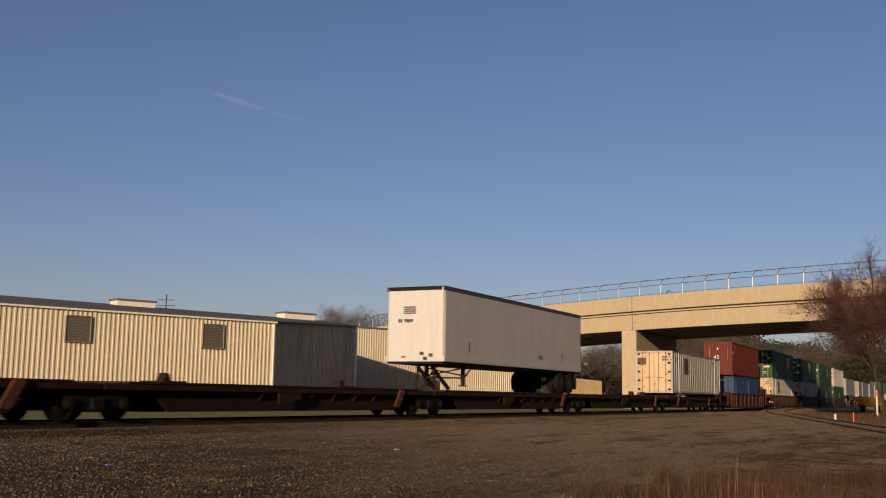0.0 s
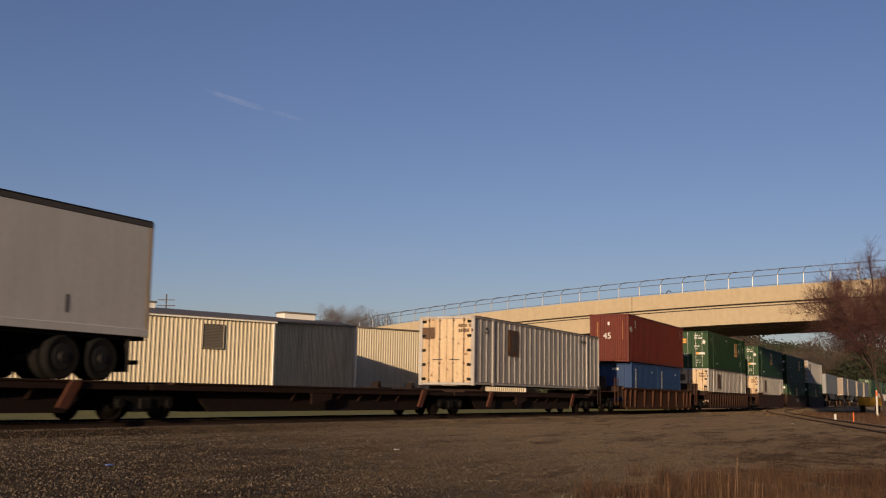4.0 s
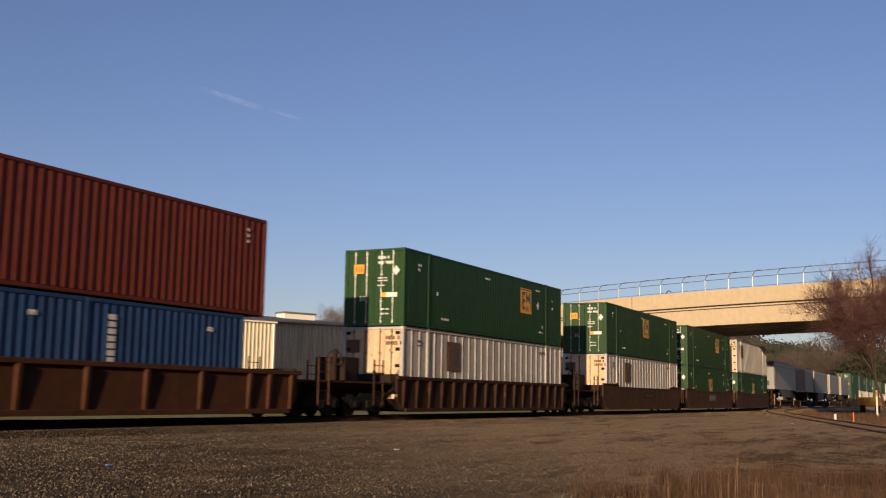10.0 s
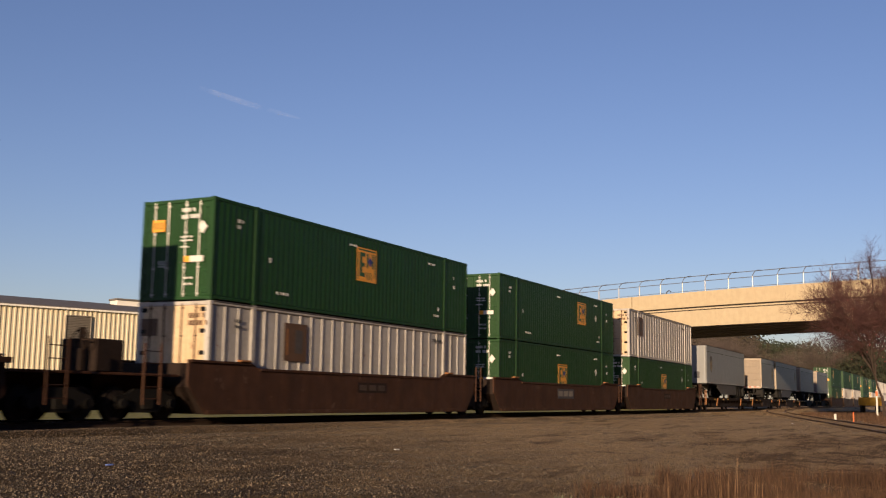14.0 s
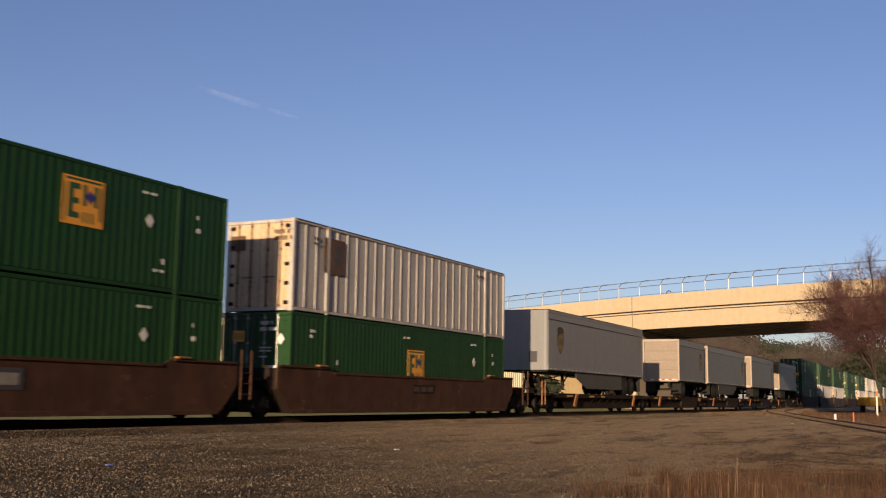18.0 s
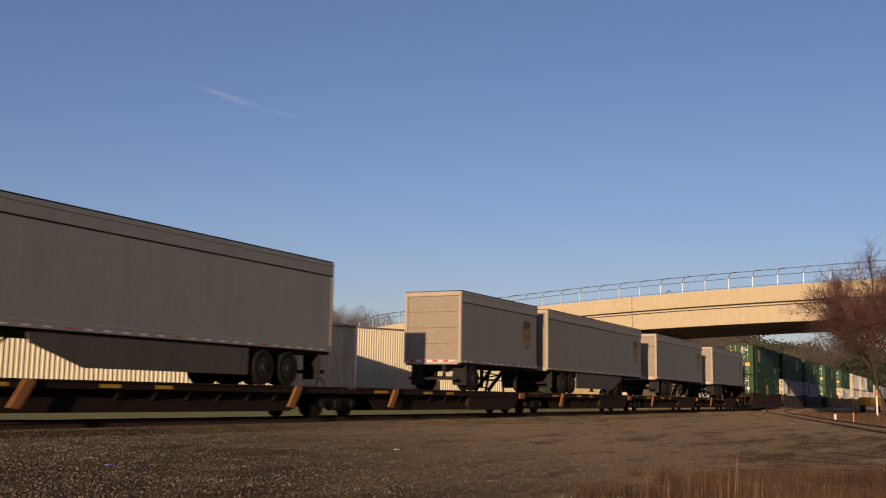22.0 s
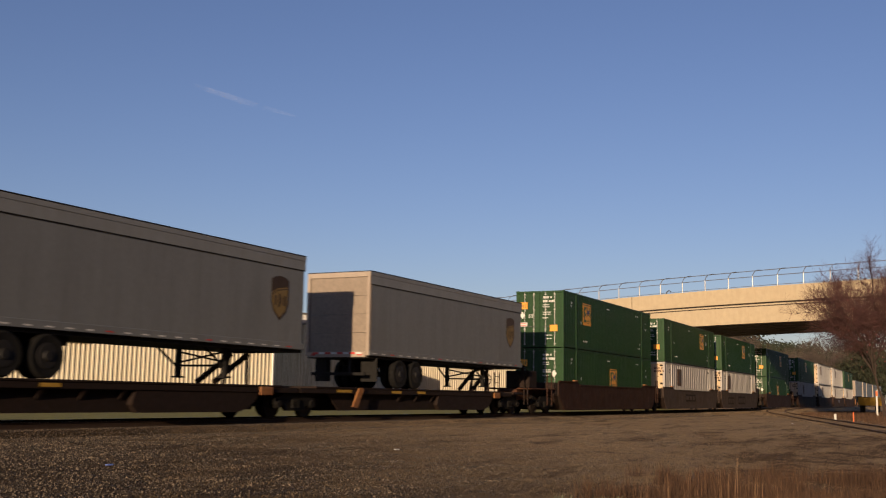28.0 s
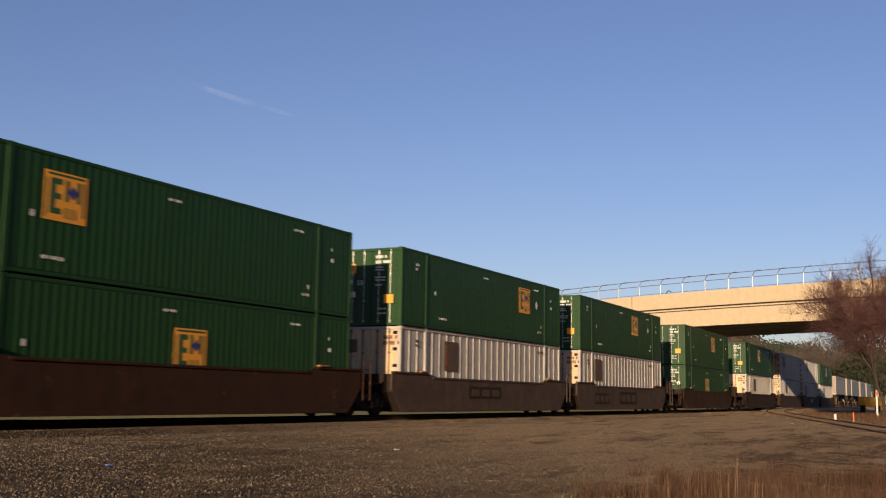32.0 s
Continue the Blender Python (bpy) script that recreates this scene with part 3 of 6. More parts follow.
# the lower shed behind, and a low wall by its end
shed = base("shed", (93, 47.5, GZ), "lower cream metal shed with a grey roof edge", "shed")
S0, S1 = Vector((92.6, 47.6, 0)), Vector((104.35, 43.6, 0))
wall_panels(shed, S0, S1, GZ, 5.02, "siding")
sb = Vector((0.32, 0.947, 0))
world_part("roof", lambda gm: roof_slab(gm, [up(S0 - sb * 0.2, 5.16), up(S1 - sb * 0.2 + WALL_DIR * 0.2, 5.16), up(S1 + sb * 7.4, 6.0), up(S0 + CAM_F * 7.0, 6.0)]), "roofing", shed)
world_part("corner_trim", lambda gm: gm.beam(up(S1, GZ), up(S1, 5.0), 0.16, 0.16), "trim", shed)
world_part("side_wall", lambda gm: gm.beam(up(S1 + sb * 0.2, 2.4), up(S1 + sb * 7.4, 2.4), 0.12, 5.3), "siding", shed)
wl, wr, wb = CAM_F * 124 + CAM_R * 8.1, CAM_F * 130 + CAM_R * 19.6, Vector((0.2, 0.22, 0))


def sloping_wall(gm):
    gm.add([up(wl, -0.6), up(wr, -0.6), up(wr, 2.85), up(wl, 3.70), up(wl + wb, -0.6), up(wr + wb, -0.6), up(wr + wb, 2.85), up(wl + wb, 3.70)],
           [(0, 1, 2, 3), (7, 6, 5, 4), (3, 2, 6, 7), (0, 3, 7, 4), (1, 5, 6, 2), (0, 4, 5, 1)])


single("low_wall", sloping_wall, "tan_wall", "low tan wall beyond the shed", kind="structure")

# ================= road bridge =================
BR_DIR = Vector((0.28402, 0.95882, 0))
BR_ACROSS = Vector((0.95882, -0.28402, 0))
BR_AT = Vector((102.803, 31.971, 0))


def br_z(u):
    return 11.07 - 0.00057 * (u + 22) ** 2


def br_point(u, w, z):
    return BR_AT + BR_DIR * u + BR_ACROSS * w + Vector((0, 0, br_z(u) + z))


def br_strip(gm, u0, u1, poly, step=3.0):
    """An outline in (across, height under the parapet's top) drawn along the bridge."""
    n = max(1, round((u1 - u0) / step))
    k, m = len(gm.v), len(poly)
    for i in range(n + 1):
        u = u0 + (u1 - u0) * i / n
        gm.v.extend(tuple(br_point(u, w, z)) for w, z in poly)
    for i in range(n):
        for j in range(m):
            gm.f.append((k + i * m + j, k + i * m + (j + 1) % m, k + (i + 1) * m + (j + 1) % m, k + (i + 1) * m + j))
            gm.m.append(0)
    gm.f += [tuple(range(k, k + m)), tuple(range(k + n * m, k + n * m + m))]
    gm.m += [0, 0]


BW = 15.0
bridge = base("road_bridge", (0, 0, 0), "buff concrete road bridge over the railway with a pipe fence", "bridge")
U0, U1 = -75.0, 75.0
for a, b in ((U0, -38.24), (-38.15, -0.66), (-0.57, 37.2), (37.29, U1)):
    part_geo("parapet", lambda gm: br_strip(gm, a, b, [(-0.05, 0), (0.28, 0), (0.32, -1.05), (0.32, -1.42), (-0.05, -1.42)]), "concrete", bridge)
    part_geo("parapet", lambda gm: br_strip(gm, a, b, [(BW - 0.28, 0), (BW + 0.05, 0), (BW + 0.05, -1.42), (BW - 0.32, -1.42), (BW - 0.32, -1.05)]), "concrete", bridge)
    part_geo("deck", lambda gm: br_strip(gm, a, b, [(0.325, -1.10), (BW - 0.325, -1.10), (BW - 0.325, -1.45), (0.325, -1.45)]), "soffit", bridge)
    part_geo("joint_strip", lambda gm: br_strip(gm, a, b, [(0.10, -1.425), (0.32, -1.425), (0.32, -1.56), (0.10, -1.56)]), "joint", bridge)
    part_geo("joint_strip", lambda gm: br_strip(gm, a, b, [(-0.006, -1.70), (0.02, -1.70), (0.02, -1.79), (-0.006, -1.79)]), "joint", bridge)
    for g_ in range(6):
        w = 0.0 + g_ * (BW - 0.6) / 5
        prof = [(w, -1.565), (w + 0.6, -1.565), (w + 0.6, -1.75), (w + 0.42, -1.85), (w + 0.42, -2.75), (w + 0.6, -2.9), (w + 0.6, -3.3), (w, -3.3),
                (w, -2.9), (w, -1.75)] if g_ == 0 else \
               [(w, -1.455), (w + 0.6, -1.455), (w + 0.6, -1.75), (w + 0.42, -1.85), (w + 0.42, -2.75), (w + 0.6, -2.9), (w + 0.6, -3.3), (w, -3.3),
                (w, -2.9), (w + 0.18, -2.75), (w + 0.18, -1.85), (w, -1.75)]
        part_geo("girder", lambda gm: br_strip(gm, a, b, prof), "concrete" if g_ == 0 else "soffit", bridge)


def pier(u):
    """A wall pier that stands parallel to the track."""
    z1 = br_z(u) - 3.31
    at = BR_AT + BR_DIR * u
    part_geo("pier", lambda gm: gm.box(at.x - 0.15, at.x + 15.2, at.y - 0.75, at.y + 0.75, -0.6, z1, 0.03), "concrete", bridge)


for u in (-38.2, -0.25, 37.2):
    pier(u)
br_fence = base("bridge_fence", (0, 0, 0), "curved galvanised pipe fence along the bridge parapet", "fence")


def fence_post(gm):
    gm.tube((0, 0, 0), (0, 0, 1.0), 0.052, 8)
    gm.box(-0.1, 0.1, -0.1, 0.1, 0, 0.02)


def fence_bow(gm):
    pts = [(0, 1.0), (0.08, 1.18), (0.26, 1.38), (0.56, 1.55), (1.0, 1.68), (1.5, 1.74), (1.9, 1.76)]
    for (a, b), (c, d) in zip(pts, pts[1:]):
        gm.tube((a, 0, b), (c, 0, d), 0.034, 6)


post_mesh = shared("fence_post", "post", fence_post, "fence")
bow_mesh = shared("fence_bow", "bow", fence_bow, "fence_dull")
br_turn = math.degrees(math.atan2(BR_ACROSS.y, BR_ACROSS.x))
u = 0.65 - 2.425 * 25
while u < 62:
    part("bow", bow_mesh, part("post", post_mesh, br_fence, br_point(u, 0.1, 0), br_turn))
    u += 2.44
for w, z, r in ((0.1, 0.12, 0.022), (0.1, 0.98, 0.032), (1.95, 1.76, 0.034)):
    for a in range(-60, 60, 12):
        part_geo("fence_rail", lambda gm: [gm.tube(br_point(a + i * 3, w, z), br_point(a + i * 3 + 3, w, z), r, 6) for i in range(4)], "fence_dull", br_fence)


# ================= plants =================
def branch_tree(seed, height, spread, levels, trunk_r, twig_mat_geo, forks=(3, 5), min_len=0.25, reach=0.62):
    """Limbs in one mesh, fine twigs in another: tapered tubes that fork and wander."""
    rnd = random.Random(seed)
    limbs, twigs = Geo(), twig_mat_geo
    def grow(p, d, length, r, lev):
        steps = 3
        q = p
        for s in range(steps):
            d = (d + Vector((rnd.gauss(0, 0.13), rnd.gauss(0, 0.13), rnd.gauss(0.04, 0.08)))).normalized()
            e = q + d * (length / steps)
            ra, rb = r * (1 - 0.22 * s / 1.5), r * (1 - 0.22 * (s + 1) / 1.5)
            (limbs if lev < levels - 2 else twigs).tube(q, e, max(ra, 0.006), 6 if lev < 2 else 3, max(rb, 0.004), caps=False)
            q = e
            if lev < levels and (s > 0 or lev > 0):
                for _ in range(rnd.randint(*forks) // (2 if lev == 0 else 1) if s == steps - 1 else rnd.randint(1, 2)):
                    side = Vector((rnd.gauss(0, 1), rnd.gauss(0, 1), rnd.gauss(0.15, 0.5))).normalized()
                    nd = (d * rnd.uniform(0.5, 1.0) + side * spread * rnd.uniform(0.6, 1.2)).normalized()
                    nl = length * rnd.uniform(reach - 0.14, reach + 0.14)
                    if nl > min_len:
                        grow(q, nd, nl, rb * rnd.uniform(0.5, 0.7), lev + 1)
    grow(Vector((0, 0, 0)), Vector((0, 0, 1)), height, trunk_r, 0)
    return limbs


def loose_mesh(name, gm, mat):
    me = bpy.data.meshes.new(name)
    me.from_pydata(gm.v, [], gm.f)
    me.materials.append(MAT[mat])
    return me


def bare_tree(at, seed, height, spread, levels, r, label, twig="twig", turn=0.0):
    tree = base("bare_tree", at, label, "tree")
    tw = Geo()
    limbs = branch_tree(seed, height, spread, levels, r, tw)
    part("trunk", loose_mesh("trunk", limbs, "bark"), tree, turn=turn)
    part("crown", loose_mesh("crown", tw, twig), tree, turn=turn)
    return tree


def spreading_tree(at, seed, label):
    """A many-limbed small tree: limbs from low on the trunk, each with branches and fine twigs."""
    rnd = random.Random(seed)
    tree = base("bare_tree", at, label, "tree")
    wood, tw = Geo(), Geo()
    def sweep(gm, p, d, length, r, n, lift):
        """A tapering, wandering stem; gives back its points and directions."""
        got = []
        for i in range(n):
            d = (d + Vector((rnd.gauss(0, 0.12), rnd.gauss(0, 0.12), rnd.gauss(lift, 0.07)))).normalized()
            q = p + d * (length / n)
            gm.tube(p, q, r * (1 - 0.8 * i / n), 5 if r > 0.03 else 3, max(0.004, r * (1 - 0.8 * (i + 1) / n)), caps=False)
            p = q
            got.append((p, d))
        return got
    def aside(d, k):
        e = Vector((rnd.gauss(0, 1), rnd.gauss(0, 1), rnd.gauss(0.1, 0.8))).normalized()
        return (d + e * k).normalized()
    trunk = sweep(wood, Vector((0, 0, 0)), Vector((0.02, 0, 1)), 4.7, 0.12, 6, 0.1)
    for i in range(12):
        a = i * 2.4 + rnd.uniform(-0.4, 0.4)
        tilt = rnd.uniform(0.2, 0.8)
        p0 = trunk[3 + i % 3][0]
        limb = sweep(wood, p0, Vector((math.cos(a) * tilt, math.sin(a) * tilt, 1)).normalized(), rnd.uniform(4.0, 6.4), 0.065, 8, 0.03)
        for p, d in limb[1:]:
            for _ in range(3):
                br = sweep(wood, p, aside(d, 0.9), rnd.uniform(1.2, 2.6), 0.024, 5, 0.03)
                for q, e in br[1:]:
                    for _ in range(4):
                        st = sweep(tw, q, aside(e, 0.9), rnd.uniform(0.5, 1.3), 0.012, 3, 0.03)
                        for u_, f in st:
                            for _ in range(2):
                                tw.tube(u_, u_ + aside(f, 0.8) * rnd.uniform(0.25, 0.65), 0.0065, 3, 0.003, caps=False)
    part("trunk", loose_mesh("trunk", wood, "bark"), tree)
    part("crown", loose_mesh("crown", tw, "twig"), tree)
    lv = Geo()
    for _ in range(900):
        c = Vector((rnd.gauss(0.4, 1.6), rnd.gauss(-0.8, 1.4), rnd.gauss(6.4, 1.4)))
        a = Vector((rnd.gauss(0, 1), rnd.gauss(0, 1), rnd.gauss(0, 1))).normalized() * rnd.uniform(0.04, 0.09)
        b = a.orthogonal()
        lv.add([c - a, c + b * 0.6, c + a, c - b * 0.6 + a.cross(b) * 2], [(0, 1, 2), (0, 2, 3)])
    part("leaves", loose_mesh("leaves", lv, "bud"), tree, label="a few dull red leaves")
    return tree


spreading_tree((81.7, 6.7, -0.4), 12, "bare reddish-brown tree with dense fine twigs")


def clump_tree(at, seed, height, width, mat, label, n=2600, name="tree"):
    """A trunk with limbs and a ragged crown of small leaf clumps."""
    rnd = random.Random(seed)
    tree = base(name, at, label, "tree", "trees beyond the bridge")
    tg = Geo()
    tg.tube((0, 0, 0), (0, 0, height * 0.75), 0.28, 6, 0.08)
    tops = []
    for _ in range(11):
        a, h = rnd.random() * 6.28, rnd.uniform(0.3, 0.95) * height
        k = width * 0.5 * (1 - 0.75 * abs(h / height - 0.5)) * rnd.uniform(0.5, 1.0)
        e = (math.cos(a) * k, math.sin(a) * k, h)
        tg.tube((0, 0, h * 0.7), e, 0.09, 5, 0.03)
        tops.append(e)
    part("trunk", loose_mesh("trunk", tg, "bark"), tree)
    cg = Geo()
    for _ in range(n):
        cx, cy, cz = rnd.choice(tops)
        s = width * 0.15
        p = Vector((cx + rnd.gauss(0, s), cy + rnd.gauss(0, s), cz + rnd.gauss(0, s * 0.8)))
        if p.z < height * 0.12 or p.z > height * 1.04:
            continue
        k = rnd.uniform(0.18, 0.46)
        a = Vector((rnd.gauss(0, 1), rnd.gauss(0, 1), rnd.gauss(0, 1))).normalized()
        b = a.orthogonal().normalized()
        c = a.cross(b)
        cg.add([p + b * k, p + c * k * 0.7, p - b * k, p - c * k * 0.7, p + a * k * 0.5], [(0, 1, 4), (1, 2, 4), (2, 3, 4), (3, 0, 4)])
    part("crown", loose_mesh("crown", cg, mat), tree)
    return tree


rw = random.Random(21)


def out_there(px, depth):
    """A spot on the ground, by its bearing and depth from the viewpoint."""
    return CAM_F * depth + CAM_R * (depth * (px - 784) / 1877.2)


for i in range(44):
    px = 1190 + i * 9.6 + rw.uniform(-8, 8)
    d = rw.uniform(225, 330) if px < 1425 else rw.uniform(335, 420)
    h = ((126 if px < 1330 else 104) + rw.uniform(-16, 8)) * d / 1877
    p = out_there(px, d)
    kind = rw.random()
    clump_tree((p.x, p.y, -0.4), 100 + i, h, h * rw.uniform(0.65, 0.9), "leaf_pine" if kind < 0.55 else "leaf_far",
               "dull olive-brown woodland tree beyond the bridge")
for i, (px, d, top) in enumerate(((578, 165, 164), (600, 160, 172), (632, 168, 160), (652, 172, 150), (672, 175, 140))):
    p = out_there(px, d)
    bare_tree((p.x, p.y, -0.4), 50 + i, top * d / 1877 * 0.46, 0.85, 5, 0.16, "bare winter tree behind the warehouse", "twig_far")
for i, (px, d, top) in enumerate(((1212, 205, 140), (1238, 212, 140), (1262, 208, 132), (1288, 216, 132), (1330, 220, 116), (1372, 214, 104), (1420, 220, 106), (1462, 216, 112))):
    p = out_there(px, d)
    bare_tree((p.x, p.y, -0.4), 150 + i, top * d / 1877 * 0.46, 0.85, 5, 0.15, "bare grey-brown winter tree beyond the bridge", "twig_far")
for i, (px, d, top) in enumerate(((930, 172, 104), (950, 168, 108), (976, 176, 114), (1006, 172, 112), (1034, 165, 104), (1056, 172, 112), (1078, 168, 108), (1104, 172, 100), (1140, 180, 96), (1180, 182, 98))):
    p = out_there(px, d)
    bare_tree((p.x, p.y, -0.2), 70 + i, top * d / 1877 * 0.46, 0.95, 5, 0.12, "leafless grey-brown winter tree beyond the wall", "twig_far")
for i, (px, d, top) in enumerate(((938, 186, 70), (968, 178, 74), (1000, 184, 78), (1040, 180, 70), (1075, 184, 74), (1115, 186, 64), (1160, 188, 64))):
    p = out_there(px, d)
    clump_tree((p.x, p.y, 0.0), 170 + i, top * d / 1877, 8.0, "leaf_far", "dull brown scrub beyond the wall", 1500, "bush")
p = out_there(973, 116)
clump_tree((p.x, p.y, -0.2), 190, 3.3, 1.9, "leaf_pine", "small dark evergreen bush before the wall", 1300, "bush")


def weed_patch(name, count, where, height, mat, label, seed, width=0.012):
    rnd = random.Random(seed)
    gm = Geo()
    k = 0
    while k < count:
        s = where(rnd)
        if s is None:
            continue
        x, y = s
        z = ground_z(x, y) - 0.02
        h = height(rnd, x, y)
        a = rnd.random() * 6.28
        lean = rnd.uniform(0.05, {"weed": 0.6, "sage": 0.9, "tuft": 0.8, "low_weed": 1.2}.get(mat, 0.16)) * h
        tip = (x + math.cos(a) * lean, y + math.sin(a) * lean, z + h)
        mid = (x + math.cos(a) * lean * 0.35, y + math.sin(a) * lean * 0.35, z + h * 0.55)
        b, c = a + 1.57, width * rnd.uniform(0.6, 1.3)
        dx, dy = math.cos(b) * c, math.sin(b) * c
        gm.add([(x - dx, y - dy, z), (x + dx, y + dy, z), (mid[0] + dx * 0.7, mid[1] + dy * 0.7, mid[2]), (mid[0] - dx * 0.7, mid[1] - dy * 0.7, mid[2]), tip,
                (x - dy * 0.8, y + dx * 0.8, z), (mid[0] - dy * 0.6, mid[1] + dx * 0.6, mid[2])], [(0, 1, 2, 3), (1, 5, 6, 2), (5, 0, 3, 6), (3, 2, 4), (2, 6, 4), (6, 3, 4)])
        k += 1
    return tagged(new(name, loose_mesh(name, gm, mat)), label, kind="stuff")


def clump(x, y):
    """How thickly the weeds stand, by place."""
    return noise.noise((x * 0.55, y * 0.7, 9.0)) + 0.7 * noise.noise((x * 1.6, y * 1.9, 2.0))


def weed_spot(r):
    d = 10.5 + 9.5 * r.random() ** 1.3
    px = r.uniform(985, 1640)
    p = out_there(px, d)
    edge = (px - 1000 - 14 * (d - 10.5)) / 110 + 1.2 * clump(p.x, p.y)
    if d > 17.5 and clump(p.x, p.y) < 0.1:
        return None
    return (p.x, p.y) if r.random() < edge else None


def low_weed_spot(r):
    d = 15 + 22 * r.random() ** 1.1
    px = r.uniform(930, 1640)
    p = out_there(px, d)
    return (p.x, p.y) if r.random() < 1.6 * (clump(p.x * 0.45, p.y * 1.1) - 0.35 + (px - 930) / 1300 + 0.45 * ease((px - 1180 - 9 * abs(d - 24)) / 260)) else None


def stalk_spot(r):
    d, px = r.uniform(11.5, 16), r.gauss(1270, 90)
    p = out_there(px, d)
    return (p.x, p.y) if 1080 < px < 1580 else None


def sage_spot(r):
    px = r.gauss(r.choice((1000, 1066, 1080, 1092, 1098)), 7)
    p = out_there(px, r.gauss(14.1, 0.3))
    return p.x, p.y


weed_patch("dry_weeds", 38000, weed_spot, lambda r, x, y: max(0.07, (0.24 + 0.20 * clump(x, y)) * r.uniform(0.45, 1.25)), "weed", "tall dry reddish-brown weeds", 31, 0.004)
weed_patch("low_weeds", 95000, low_weed_spot, lambda r, x, y: r.uniform(0.015, 0.06), "low_weed", "low dry weeds in patches on the dirt", 34, 0.005)
weed_patch("dry_grass", 110, stalk_spot, lambda r, x, y: r.uniform(0.35, 0.72), "straw", "thin pale dry grass stalks among the weeds", 32, 0.0024)
stalk_at = itertools.cycle((1296, 1337, 1300, 1181, 1335, 1214))


def tall_spot(r):
    p = out_there(next(stalk_at) + r.uniform(-2, 2), r.uniform(13.0, 14.5))
    return p.x, p.y


weed_patch("tall_stalks", 6, tall_spot, lambda r, x, y: r.uniform(0.75, 1.1), "straw", "single tall pale grass stalks", 36, 0.0026)
weed_patch("sage_plant", 650, sage_spot, lambda r, x, y: r.uniform(0.04, 0.20), "sage", "grey-green leafy weed among dry grass", 35, 0.020)


def tuft_spot(r):
    """Short dead grass in loose clumps over the dirt."""
    d, px = 12.5 + 34 * r.random() ** 1.7, r.uniform(250, 1640)
    p = out_there(px, d)
    if p.y > TRACK_Y - 3.2:
        return None
    return (p.x, p.y) if r.random() < 0.25 + 0.9 * noise.noise((p.x * 0.7, p.y * 1.1, 4.0)) + 0.5 * noise.noise((p.x * 2.3, p.y * 2.9, 7.0)) else None


weed_patch("dead_grass", 75000, tuft_spot, lambda r, x, y: r.uniform(0.012, 0.05), "tuft", "short dead grass in clumps on the dirt", 37, 0.006)


def siding_weed_spot(r):
    x = r.uniform(46, 125)
    y = siding_y(x) - r.uniform(1.8, 9.0)
    return (x, y) if y > 0.04 * x and noise.noise((x * 0.2, y * 0.4, 2.0)) > -0.25 else None


weed_patch("siding_weeds", 9000, siding_weed_spot, lambda r, x, y: r.uniform(0.08, 0.28), "weed", "reddish dry weeds along the siding", 33, 0.02)


def verge(gm):
    xs, n = list(np.arange(14, 112, 2.0)), 12
    for x in xs:
        y1 = 70.3 - 0.398 * x
        for k in range(n):
            y = 27.5 + (max(30.0, y1 - 0.3) - 27.5) * k / (n - 1)
            gm.v.append((x, y, max(ground_z(x, y), -0.36 + 0.62 * ease((y - 25) / 20)) + 0.05))
    for i in range(len(xs) - 1):
        for k in range(n - 1):
            gm.f.append((i * n + k, (i + 1) * n + k, (i + 1) * n + k + 1, i * n + k + 1))
            gm.m.append(0)


single("grass_verge", verge, "lawn", "mown green grass strip between track and warehouse", kind="structure", smooth=True)


# plain bank added out of view behind the camera, to cut sky light
MAT["bank"] = surface("dark_sky_blocker", (0.035, 0.032, 0.020), 0.95, vary=0.5, grain=0.8, streak=False, bump=1.0, bump_scale=2)
single("backdrop", lambda gm: gm.prism([(-23.0, -1.0), (-18.0, -1.0), (-19.0, 13.0), (-21.0, 20.0), (-23.0, 20.0)], "x", -60, 260), "bank", "plain dark bank, unseen, added to block sky light", kind="structure")


# a faint vapour trail high over the warehouse, and litter in the yard
def trail_material():
    m, nt, b = node_setup("thin_vapour")
    b.inputs["Base Color"].default_value = (0.9, 0.9, 0.9, 1)
    b.inputs["Roughness"].default_value = 1.0
    f = ramp(nt, noise_node(nt, 0.02, 5, None, 0.7, False), 0.40, 0.75)
    nt.links.new(scaled(nt, f, 0.075), b.inputs["Alpha"])
    return m


MAT["vapour"] = trail_material()


def far_point(px, py, depth):
    """A place by its bearing from the viewpoint."""
    half = math.tan(radians(45.335) / 2)
    v = HELD.to_3x3() @ Vector(((2 * px / 1568 - 1) * half, (882 - 2 * py) / 1568 * half, -1))
    return EYE + v * depth


def trail(gm):
    n = 14
    pts = []
    for i in range(n + 1):
        k = i / n
        w = 1.0 + 3.5 * math.sin(3.14 * k) ** 0.7
        px, py = 334 + 205 * k, 150 + 60 * k + 5 * math.sin(2.2 * k)
        pts += [far_point(px - w * 0.3, py + w, 2400), far_point(px + w * 0.3, py - w, 2400)]
    gm.add(pts, [(2 * i, 2 * i + 2, 2 * i + 3, 2 * i + 1) for i in range(n)])


